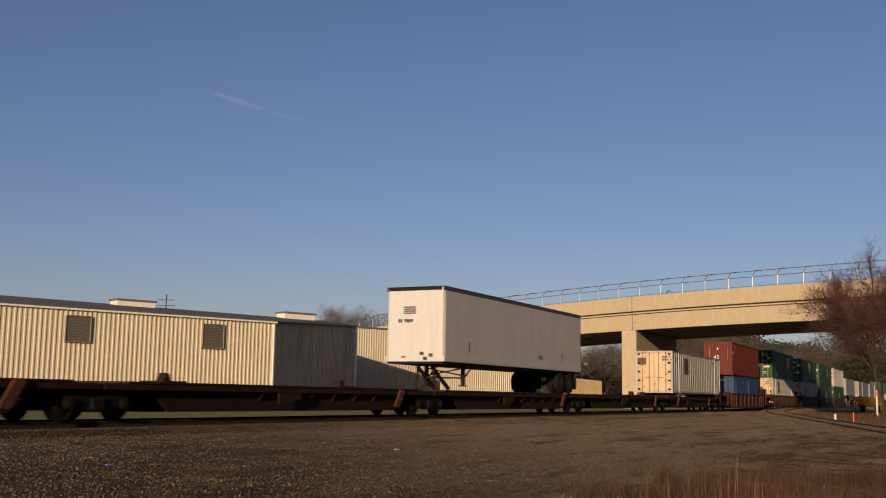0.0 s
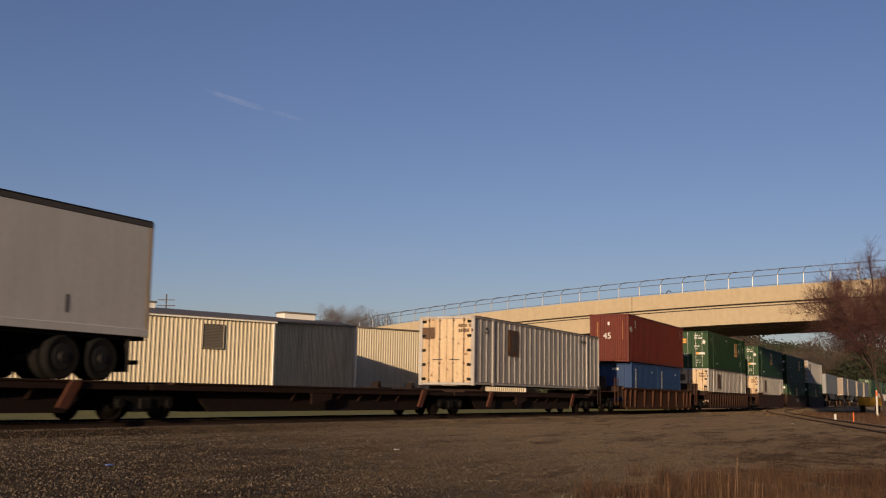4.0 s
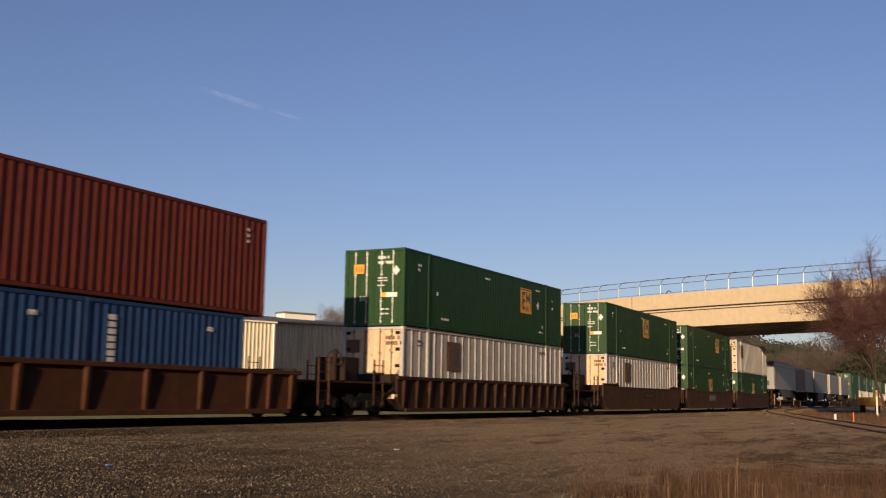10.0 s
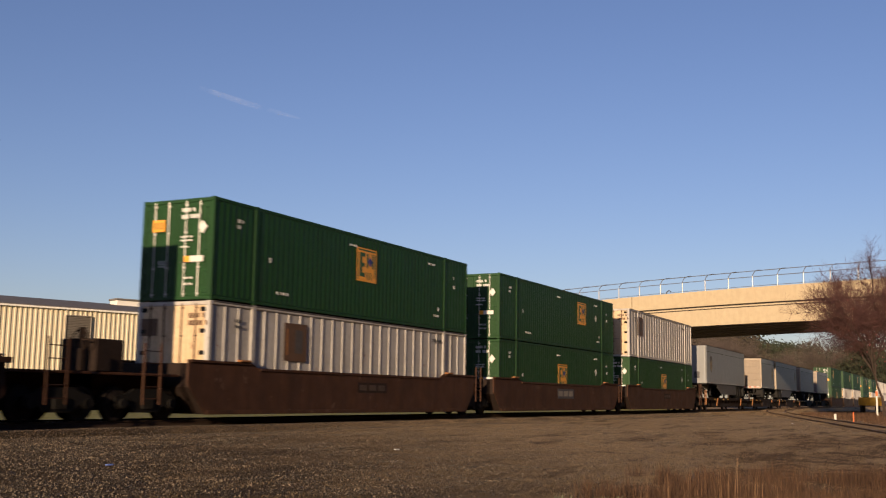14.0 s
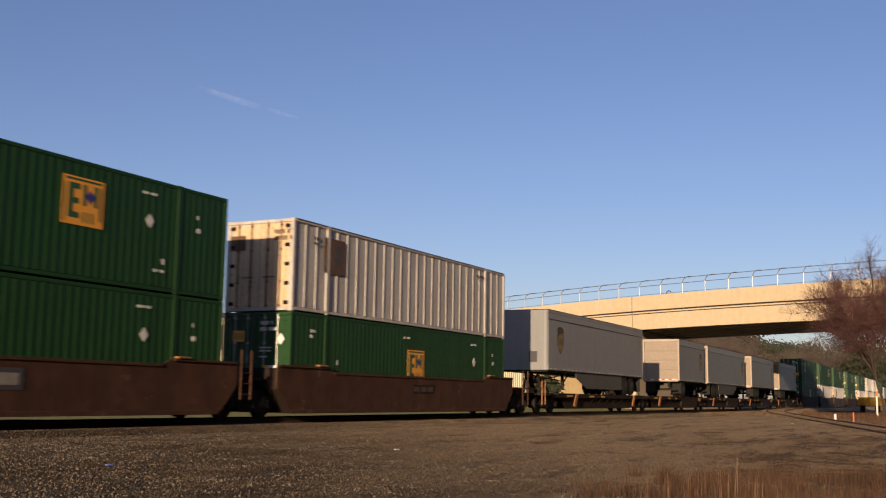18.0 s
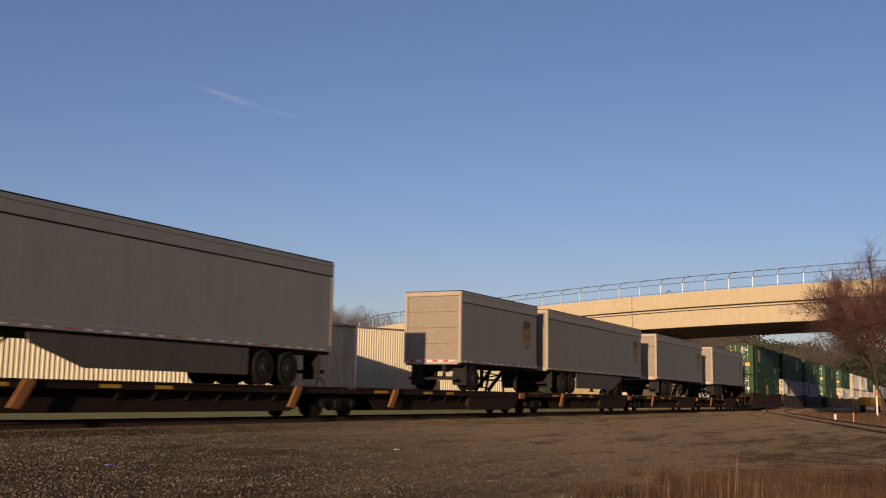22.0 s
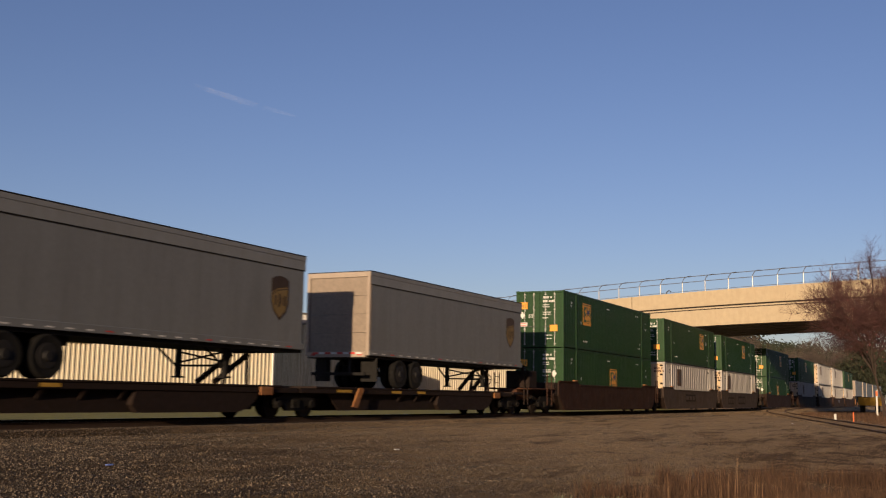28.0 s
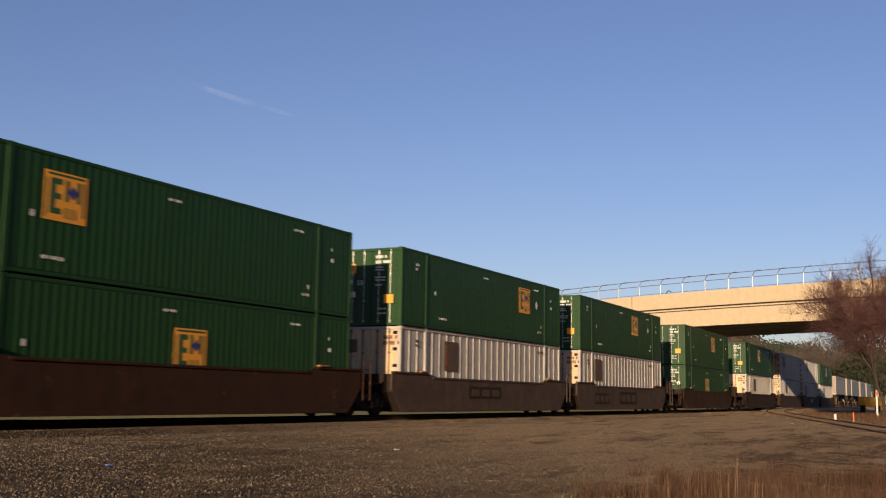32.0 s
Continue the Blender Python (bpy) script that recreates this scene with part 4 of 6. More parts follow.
vapour_trail = single("vapour_trail", trail, "vapour", "thin faded white vapour trail in the sky", kind="structure")
MAT["blue_scrap"] = surface("blue_plastic_scrap", (0.10, 0.16, 0.45), 0.5, vary=0.2)
for px, d, w, mat, label in ((212, 16.1, 0.16, "blue_scrap", "torn blue plastic scrap on the gravel"), (710, 22.8, 0.22, "mark_white", "white paper scrap on the gravel"), (1400, 52, 0.25, "mark_white", "pale scrap by the siding")):
    p = out_there(px, d)
    single("litter", lambda gm: gm.prism([(-w / 2, -0.03), (0.0, -0.05), (w / 2, 0.0), (w * 0.3, 0.06), (-w * 0.4, 0.04)], "z", 0.0, 0.015), mat, label, "litter", group="litter in the yard", at=(p.x, p.y, ground_z(p.x, p.y) + 0.012))
hook = br_point(-4.75, 0.12, 0.0)
single("bent_pipe", lambda gm: (gm.tube((-0.05, 0.22, 0.0), (-0.03, 0.14, 0.26), 0.045, 6), gm.tube((-0.03, 0.14, 0.24), (0.0, -0.05, 0.34), 0.05, 6), gm.tube((0.0, -0.04, 0.34), (0.02, -0.22, 0.22), 0.045, 6)),
       "mark_dark", "short dark bent pipe on the bridge parapet", "pipe", at=hook)


# ================= containers =================
def wave(gm, x0, x1, z0, z1, pitch, depth, flat=0.30, thick=0.03):
    """An upright corrugated sheet along x, its waves towards -y."""
    n = max(1, round((x1 - x0) / pitch))
    p = (x1 - x0) / n
    out = []
    for i in range(n):
        x = x0 + i * p
        out += [(x, 0.0), (x + p * flat, 0.0), (x + p * (flat + 0.2), depth), (x + p * (flat + 0.2 + (0.6 - flat)), depth)]
    out.append((x1, 0.0))
    vs, fs = [], []
    for px, py in out:
        vs += [(px, py, z0), (px, py, z1), (px, depth + thick, z0), (px, depth + thick, z1)]
    for i in range(len(out) - 1):
        a, b = 4 * i, 4 * i + 4
        fs += [(a, b, b + 1, a + 1), (a + 2, a + 3, b + 3, b + 2), (a + 1, b + 1, b + 3, a + 3), (a, a + 2, b + 2, b)]
    k = 4 * len(out)
    fs += [(0, 1, 3, 2), (k - 4, k - 2, k - 1, k - 3)]
    gm.add(vs, fs)


def posted(gm, x0, x1, z0, z1, pitch=0.61):
    """A flat sheet along x, behind upright hat posts."""
    gm.box(x0, x1, 0.035, 0.07, z0, z1)


def text_mesh(words, size):
    key = ("text", words, size)
    if key not in MESHES:
        cu = bpy.data.curves.new("writing", "FONT")
        cu.body, cu.size, cu.extrude, cu.align_x = words, size, 0.003, "CENTER"
        tmp = bpy.data.objects.new("writing", cu)
        scene.collection.objects.link(tmp)
        me = bpy.data.meshes.new_from_object(tmp.evaluated_get(bpy.context.evaluated_depsgraph_get()))
        bpy.data.objects.remove(tmp)
        me.materials.clear()
        me.materials.append(MAT["mark_white"])
        MESHES[key] = me
    return MESHES[key]


def plate(name, parent, x, y, z, w, h, mat, t=0.006):
    """A thin plate on the side that faces the yard; x and z are its middle."""
    me = shared(("plate", w, h, mat, t), name, lambda gm: gm.box(-w / 2, w / 2, -t, 0.0, -h / 2, h / 2), mat)
    return part(name, me, parent, (x, y, z))


def end_plate(name, parent, x, y, z, w, h, mat, t=0.006):
    """The same on the end that faces forward along the train; w runs across."""
    me = shared(("end_plate", w, h, mat, t), name, lambda gm: gm.box(-t, 0.0, -w / 2, w / 2, -h / 2, h / 2), mat)
    return part(name, me, parent, (x, y, z))


def lettering(parent, x, y, z, words, h, mat="mark_white", end=False):
    """Small unreadable lines of writing as plain bars; words are their lengths."""
    pos = 0.0
    for n in words:
        n = max(n, 1)
        step = h * 0.72
        def ticks(gm):
            for i in range(n):
                a, b = (i - n / 2) * step + h * 0.09, (i - n / 2 + 1) * step - h * 0.09
                tall = h / 2 * (0.8 if (i * 7 + n) % 3 == 1 else 1.0)
                if end:
                    gm.box(-0.005, 0.0, -b, -a, -tall, h / 2)
                else:
                    gm.box(a, b, -0.005, 0.0, -tall, h / 2)
        me = shared(("ticks", n, h, mat, end), "marking", ticks, mat)
        w = n * step
        part("marking", me, parent, (x, y - pos - w / 2, z) if end else (x + pos + w / 2, y, z))
        pos += w + h * 0.6


def square_logo(parent, x, y, z, w, h, faded=False):
    """A square emblem as plain shapes: a panel with upright bars and a blue diamond."""
    logo = plate("emblem", parent, x, y, z, w, h, "rust_logo" if faded else "logo_orange", 0.005)
    tagged(logo, "faded brown square emblem" if faded else "orange square emblem with dark bars")
    if faded:
        plate("bar", logo, -0.36 * w, -0.005, 0, round(0.07 * w, 3), round(0.7 * h, 3), "brace", 0.002)
        plate("bar", logo, 0.14 * w, -0.005, 0.02 * h, round(0.34 * w, 3), round(0.62 * h, 3), "logo_faint", 0.002)
        return
    for dx, dz, bw, bh in ((-0.30, 0.0, 0.12, 0.72), (-0.17, 0.30, 0.16, 0.12), (-0.17, 0.0, 0.12, 0.12), (-0.17, -0.30, 0.16, 0.12), (0.03, 0.14, 0.08, 0.44),
                           (0.30, 0.14, 0.08, 0.44), (0.42, 0.0, 0.05, 0.72), (0.02, -0.32, 0.04, 0.22), (0.13, -0.32, 0.04, 0.22), (0.24, -0.32, 0.04, 0.22),
                           (0.0, 0.44, 0.88, 0.045), (-0.45, -0.05, 0.035, 0.8)):
        plate("bar", logo, dx * w, -0.005, dz * h, round(bw * w, 3), round(bh * h, 3), "logo_dark", 0.003)
    me = shared("diamond_blue", "diamond", lambda gm: gm.prism([(-0.15, 0), (0, -0.17), (0.15, 0), (0, 0.17)], "y", -0.010, -0.006), "logo_blue")
    part("diamond", me, logo, (0.165 * w, 0, 0.12 * h))


def diamond_sign(parent, at, end=False):
    poly = [(-0.15, 0), (0, -0.19), (0.15, 0), (0, 0.19)]
    me = shared(("diamond", end), "placard", lambda gm: gm.prism(poly, "x" if end else "y", -0.007, 0.0), "mark_white")
    part("placard", me, parent, at)


def container(x, z, length, width, height, paint, sides, label, doors=True, logo_at=None, faded=False, group="containers on the train", posts53=False, marks=True):
    """A freight container with its forward end at -x; x is its middle along the train, z its foot."""
    box = on_train(base("shipping_container", (0, 0, 0), label, "container", group), x, z)
    L, W, H = length / 2, width / 2, height
    key = (length, width, height, paint, sides)
    inset = 0.012
    def side(gm):
        a, b = -L + 0.11, L - 0.11
        if sides == "posted":
            posted(gm, a, b, 0.15, H - 0.10)
        else:
            wave(gm, a, b, 0.15, H - 0.10, 0.28 if sides == "iso" else 0.26, 0.030 if sides == "iso" else 0.011)
    sm = shared(("side", *key), "side_wall", side, paint)
    near = part("side_wall", sm, box, (0, -W + inset, 0))
    if sides == "posted":
        hat = shared(("hat", height, paint), "hat_post", lambda gm: gm.prism([(-0.05, 0.034), (-0.034, 0.010), (0.034, 0.010), (0.05, 0.034)], "z", 0.16, H - 0.11), paint)
        for i in range(1, 26):
            part("hat_post", hat, near, (-L + 0.11 + i * (length - 0.22) / 26, 0, 0))
    part("side_wall", sm, box, (0, W - inset, 0), 180)
    def roof(gm):
        gm.box(-L + 0.05, L - 0.05, -W + 0.05, W - 0.05, H - 0.07, H - 0.016, 0.01)
    part("roof", shared(("roof", *key), "roof", roof, paint), box)
    part("floor", shared(("floor", *key), "floor", lambda gm: gm.box(-L + 0.06, L - 0.06, -W + 0.06, W - 0.06, 0.06, 0.15), "black"), box)
    post = shared(("post", height, paint), "corner_post", lambda gm: gm.box(-0.06, 0.06, -0.08, 0.08, 0.12, H - 0.12, 0.012), paint)
    cast = shared(("casting", paint), "corner_casting", lambda gm: gm.box(-0.09, 0.09, -0.082, 0.082, 0, 0.12, 0.014), paint)
    for sx in (-1, 1):
        for sy in (-1, 1):
            part("corner_post", post, box, (sx * (L - 0.06), sy * (W - 0.08), 0))
            part("corner_casting", cast, box, (sx * (L - 0.09), sy * (W - 0.082), 0))
            part("corner_casting", cast, box, (sx * (L - 0.09), sy * (W - 0.082), H - 0.12))
    rail = shared(("rail", length, paint), "side_rail", lambda gm: gm.box(-L + 0.181, L - 0.181, -0.05, 0.05, 0, 0.10, 0.012), paint)
    for sy in (-1, 1):
        part("bottom_rail", rail, box, (0, sy * (W - 0.05), 0.035))
        part("top_rail", rail, box, (0, sy * (W - 0.05), H - 0.105))
    if paint == "white":
        edge = shared(("roof_edge", length), "roof_edge", lambda gm: gm.box(-L + 0.182, L - 0.182, -0.056, 0.04, -0.045, 0.004, 0.008), "logo_faint")
        part("roof_edge", edge, box, (0, -W + 0.05, H))
        part("roof_edge", edge, box, (0, W - 0.05, H), 180)
    cross = shared(("cross", width, paint), "end_rail", lambda gm: gm.box(-0.05, 0.05, -W + 0.165, W - 0.165, 0, 0.11, 0.012), paint)
    for sx in (-1, 1):
        part("end_sill", cross, box, (sx * (L - 0.055), 0, 0.02))
        part("end_header", cross, box, (sx * (L - 0.055), 0, H - 0.125))
    if posts53:
        wp = shared(("lift_post", height, paint), "lifting_post", lambda gm: gm.box(-0.09, 0.09, -0.03, 0.07, 0.0, H + 0.005, 0.012), paint)
        for sx in (-1, 1):
            part("lifting_post", wp, box, (sx * 6.1, -W + 0.02, 0))
            part("lifting_post", wp, box, (sx * 6.1, W - 0.02, 0), 180)
    endwave = shared(("end", *key), "end_wall", lambda gm: wave(gm, -W + 0.165, W - 0.165, 0.13, H - 0.125, 0.25, 0.04), paint)
    part("end_wall", endwave, box, (L - 0.02, 0, 0), 90)
    if not doors:
        part("end_wall", endwave, box, (-L + 0.02, 0, 0), -90)
    else:
        dw = W - 0.165
        def leaf(gm):
            gm.box(-0.05, 0.0, 0.006, dw, 0.13, H - 0.13, 0.01)
            for a in np.arange(0.10, dw - 0.15, 0.27):
                gm.box(-0.068, -0.049, a, a + 0.13, 0.24, H - 0.24, 0.008)
        def bar(gm):
            gm.tube((0, 0, 0.10), (0, 0, H - 0.08), 0.017, 8)
            for zz in (0.16, 0.9, H - 1.0, H - 0.22):
                gm.box(-0.012, 0.05, -0.042, 0.042, zz, zz + 0.05, 0.006)
        lm = shared(("door", *key), "door", leaf, "white_end" if paint == "white" else paint)
        bar_mat = {"green": "zinc", "white": "rust_logo"}.get(paint, paint)
        bm_ = shared(("bar", height, bar_mat), "locking_bar", bar, bar_mat)
        hm = shared(("hinge", paint), "hinge", lambda gm: gm.box(-0.03, 0.03, -0.15, 0.05, 0, 0.12, 0.01), "iron" if paint == "white" else paint)
        hd = shared("door_handle", "handle", lambda gm: gm.box(-0.02, 0.0, 0.0, 0.46, 0, 0.035, 0.006), "mark_dark")
        for sy, turn in ((1, 0), (-1, 180)):
            d = part("door", lm, box, (-L + 0.075, 0, 0), 0)
            if sy < 0:
                d.scale = (1, -1, 1)
            for f in (0.28, 0.72):
                part("locking_bar", bm_, d, (-0.085, dw * f, 0))
            for i in range(5):
                part("hinge", hm, d, (-0.05, dw - 0.02, 0.2 + i * (H - 0.5) / 4))
            part("handle", hd, d, (-0.10, 0.18, 1.05))
    y = -W - 0.001
    if logo_at is not None:
        if faded:
            square_logo(box, -L + logo_at * length - 0.25, y, H * 0.67, 1.2, 1.15, True)
        else:
            square_logo(box, -L + logo_at * length + 0.12, y, H * (0.655 if z > 2 else 0.51), 1.30, 1.15)
    if marks and paint == "green":
        lettering(box, -L + 1.05, y, H - 0.55, (2, 1), 0.10)
        lettering(box, -L + 1.05, y, H - 0.72, (2,), 0.10)
        lettering(box, -L + 3.0, y, 0.46, (2, 1, 3, 2), 0.085)
        lettering(box, -L + 2.6, y, H - 1.5, (1,), 0.17)
        lettering(box, L - 3.4, y, H - 0.40, (3, 1, 4), 0.075)
        lettering(box, L - 1.3, y, H - 1.1, (2,), 0.13)
        lettering(box, L - 1.3, y, H - 0.75, (1,), 0.12)
        lettering(box, L - 2.9, y, 0.55, (2, 1, 2), 0.085)
        lettering(box, L - 2.6, y, 0.80, (1,), 0.16)
        lettering(box, -1.0, y, H - 0.42, (3, 1, 4), 0.07)
        diamond_sign(box, (L - 3.1, y, H * 0.62)) if x % 2 < 1.2 else None
        if doors:
            xe = -L + 0.004
            for zz, words, hh in ((H - 0.36, (4, 1), 0.115), (H - 0.55, (3, 4), 0.115), (H - 0.74, (10,), 0.045), (H - 0.84, (11,), 0.045), (H - 1.12, (7, 4), 0.05), (H - 1.22, (6, 5), 0.05), (H - 1.40, (9,), 0.045)):
                if x > 100 or zz > H - 0.6 or zz < H - 1.0:
                    lettering(box, xe - 0.07, -0.20, zz, words, hh, end=True)
            if x < 100:
                diamond_sign(box, (xe - 0.07, -0.98, H - 0.86), True)
                end_plate("placard", box, xe - 0.07, -0.72, H - 1.75, 0.62, 0.17, "mark_white")
                end_plate("placard", box, xe - 0.076, -0.46, H - 1.75, 0.2, 0.17, "logo_orange")
            elif z > 2:
                diamond_sign(box, (xe - 0.07, 0.92, H - 1.25), True)
                end_plate("placard", box, xe - 0.07, 0.88, H - 1.72, 0.46, 0.20, "mark_white")
                for dz in (-0.05, 0.05):
                    end_plate("bar", box, xe - 0.076, 0.88, H - 1.72 + dz, 0.36, 0.035, "mark_red", 0.003)
                end_plate("emblem", box, xe - 0.07, -0.78, H - 1.92, 0.40, 0.32, "logo_orange")
            else:
                diamond_sign(box, (xe - 0.07, -0.80, H - 1.30), True)
            if z > 2:
                part("writing", text_mesh("53", 0.26), box, (xe - 0.07, 0.46, H - (1.95 if x < 100 else 1.38))).rotation_euler = (radians(90), 0, radians(-90))
            ye = 0.62 if x < 100 else 0.86
            end_plate("emblem", box, xe - 0.07, ye, H - 0.76, 0.44, 0.34, "logo_orange")
            for dy in (0.12, 0.0, -0.12):
                end_plate("bar", box, xe - 0.076, ye + dy, H - 0.76, 0.05, 0.20, "logo_dark", 0.003)
            for zz in (0.45, 0.62):
                lettering(box, xe - 0.07, -0.35, zz, (4, 3), 0.06, end=True)
    if marks and paint == "white":
        lettering(box, -L + 1.1, y, H - 0.5, (4,), 0.1, "mark_dark")
        lettering(box, -L + 1.1, y, H - 0.66, (3, 2), 0.08, "mark_dark")
        lettering(box, L - 3.0, y, H - 0.4, (4, 6), 0.10, "mark_dark")
        if doors:
            xe = -L + 0.004
            lettering(box, xe, -0.55, H - 0.42, (4, 1), 0.14, "rust_logo", True)
            lettering(box, xe, -0.55, H - 0.62, (5, 1), 0.14, "rust_logo", True)
            tagged(end_plate("emblem", box, xe, 0.85, H - 0.72, 0.6, 0.48, "rust_logo"), "faded brown emblem")
    return box


WHITE53 = "dirty white ribbed 53-foot container with rust stains"
GREEN53 = "green corrugated 53-foot container with an orange emblem"


def green53(x, z, logo, label=GREEN53):
    return container(x, z, 16.15, 2.59, 2.90, "green", "fine", label, True, logo, posts53=True)


def white53(x, z, logo, label=WHITE53):
    return container(x, z, 16.15, 2.59, 2.90, "white", "posted", label, True, logo, True, posts53=True)


LOW, HIGH = 0.30, 3.21
white53(-53.95, 1.14, 0.27, "dirty white ribbed container alone on a flat car")
red45 = container(-33.12, 2.905, 13.72, 2.44, 2.90, "red", "iso", "red-brown corrugated 45-foot container on two blue ones", False, marks=False)
part("writing", text_mesh("45", 0.52), red45, (-6.865, 0.12, 1.40)).rotation_euler = (radians(90), 0, radians(-90))
part("writing", text_mesh("45", 0.52), red45, (-6.42, -1.232, 1.80)).rotation_euler = (radians(90), 0, 0)
end_plate("stripe", red45, -6.865, 0.72, 1.75, 0.09, 1.3, "brace")
end_plate("stripe", red45, -6.865, -0.85, 1.9, 0.05, 1.1, "brace")
lettering(red45, -6.87, 0.1, 2.3, (1,), 0.22, end=True)
for zz in (2.15, 2.32, 2.49):
    lettering(red45, -5.55, -1.225, zz, (2,), 0.11)
    lettering(red45, 5.9, -1.225, zz, (2,), 0.09)
for xx in (-36.35, -30.2):
    b20 = container(xx, LOW, 6.06, 2.44, 2.59, "blue", "iso", "blue corrugated 20-foot container in a well car", True, marks=False)
    for i in range(11):
        plate("marking", b20, -2.15, -1.222, 0.42 + i * 0.175, 0.24, 0.13, "mark_white")
    lettering(b20, 1.4, -1.222, 2.1, (3,), 0.12)
    lettering(b20, -3.03, 0.0, 2.2, (4,), 0.14, end=True)
for xc, top, topx, low, lowx in ((-9.87, "g", 0.71, "w", 0.27), (13.6, "g", 0.50, "w", 0.27), (33.0, "g", 0.66, "g", 0.48), (52.4, "w", 0.16, "g", 0.49),
                                 (165.4, "g", 0.215, "g", 0.50), (185.0, "g", 0.71, "w", 0.27), (204.2, "g", 0.62, "w", 0.20), (227.3, "g", 0.60, "g", 0.45),
                                 (251.8, "g", 0.45, "w", 0.30), (273.1, "w", 0.2, "w", 0.3), (292.1, "w", 0.3, "w", 0.2), (311.1, "g", 0.5, "w", 0.3)):
    (green53 if low == "g" else white53)(xc, LOW, lowx)
    (green53 if top == "g" else white53)(xc, HIGH, topx)


# ================= trailers =================
def shield(parent, x, y, z):
    """A two-tone shield emblem as plain shapes."""
    rim = [(-0.44, 0.52), (-0.22, 0.60), (0.0, 0.63), (0.22, 0.60), (0.44, 0.52), (0.44, -0.2), (0.30, -0.48), (0.0, -0.72), (-0.30, -0.48), (-0.44, -0.2)]
    em = part("emblem", shared("shield", "emblem", lambda gm: gm.prism(rim, "y", -0.005, 0), "logo_brown"), parent, (x, y, z), label="brown and gold shield emblem")
    part("field", shared("shield_field", "field", lambda gm: gm.prism([(-0.38, 0.02), (-0.10, 0.17), (0.38, 0.24), (0.38, -0.17), (0.26, -0.42), (0.0, -0.64), (-0.26, -0.42), (-0.38, -0.17)], "y", -0.008, -0.005), "logo_gold"), em)
    part("cap", shared("shield_cap", "cap", lambda gm: gm.prism([(-0.39, 0.10), (-0.12, 0.24), (0.39, 0.31), (0.39, 0.27), (-0.10, 0.20), (-0.39, 0.06)], "y", -0.008, -0.005), "logo_gold"), em)
    for dx, bw, bh in ((-0.22, 0.08, 0.30), (-0.04, 0.07, 0.42), (0.07, 0.06, 0.24), (0.24, 0.10, 0.30)):
        part("bar", shared(("shield_bar", bw, bh), "bar", lambda gm: gm.box(-bw / 2, bw / 2, -0.011, -0.008, -bh / 2, bh / 2), "logo_brown"), em, (dx, 0, -0.12))


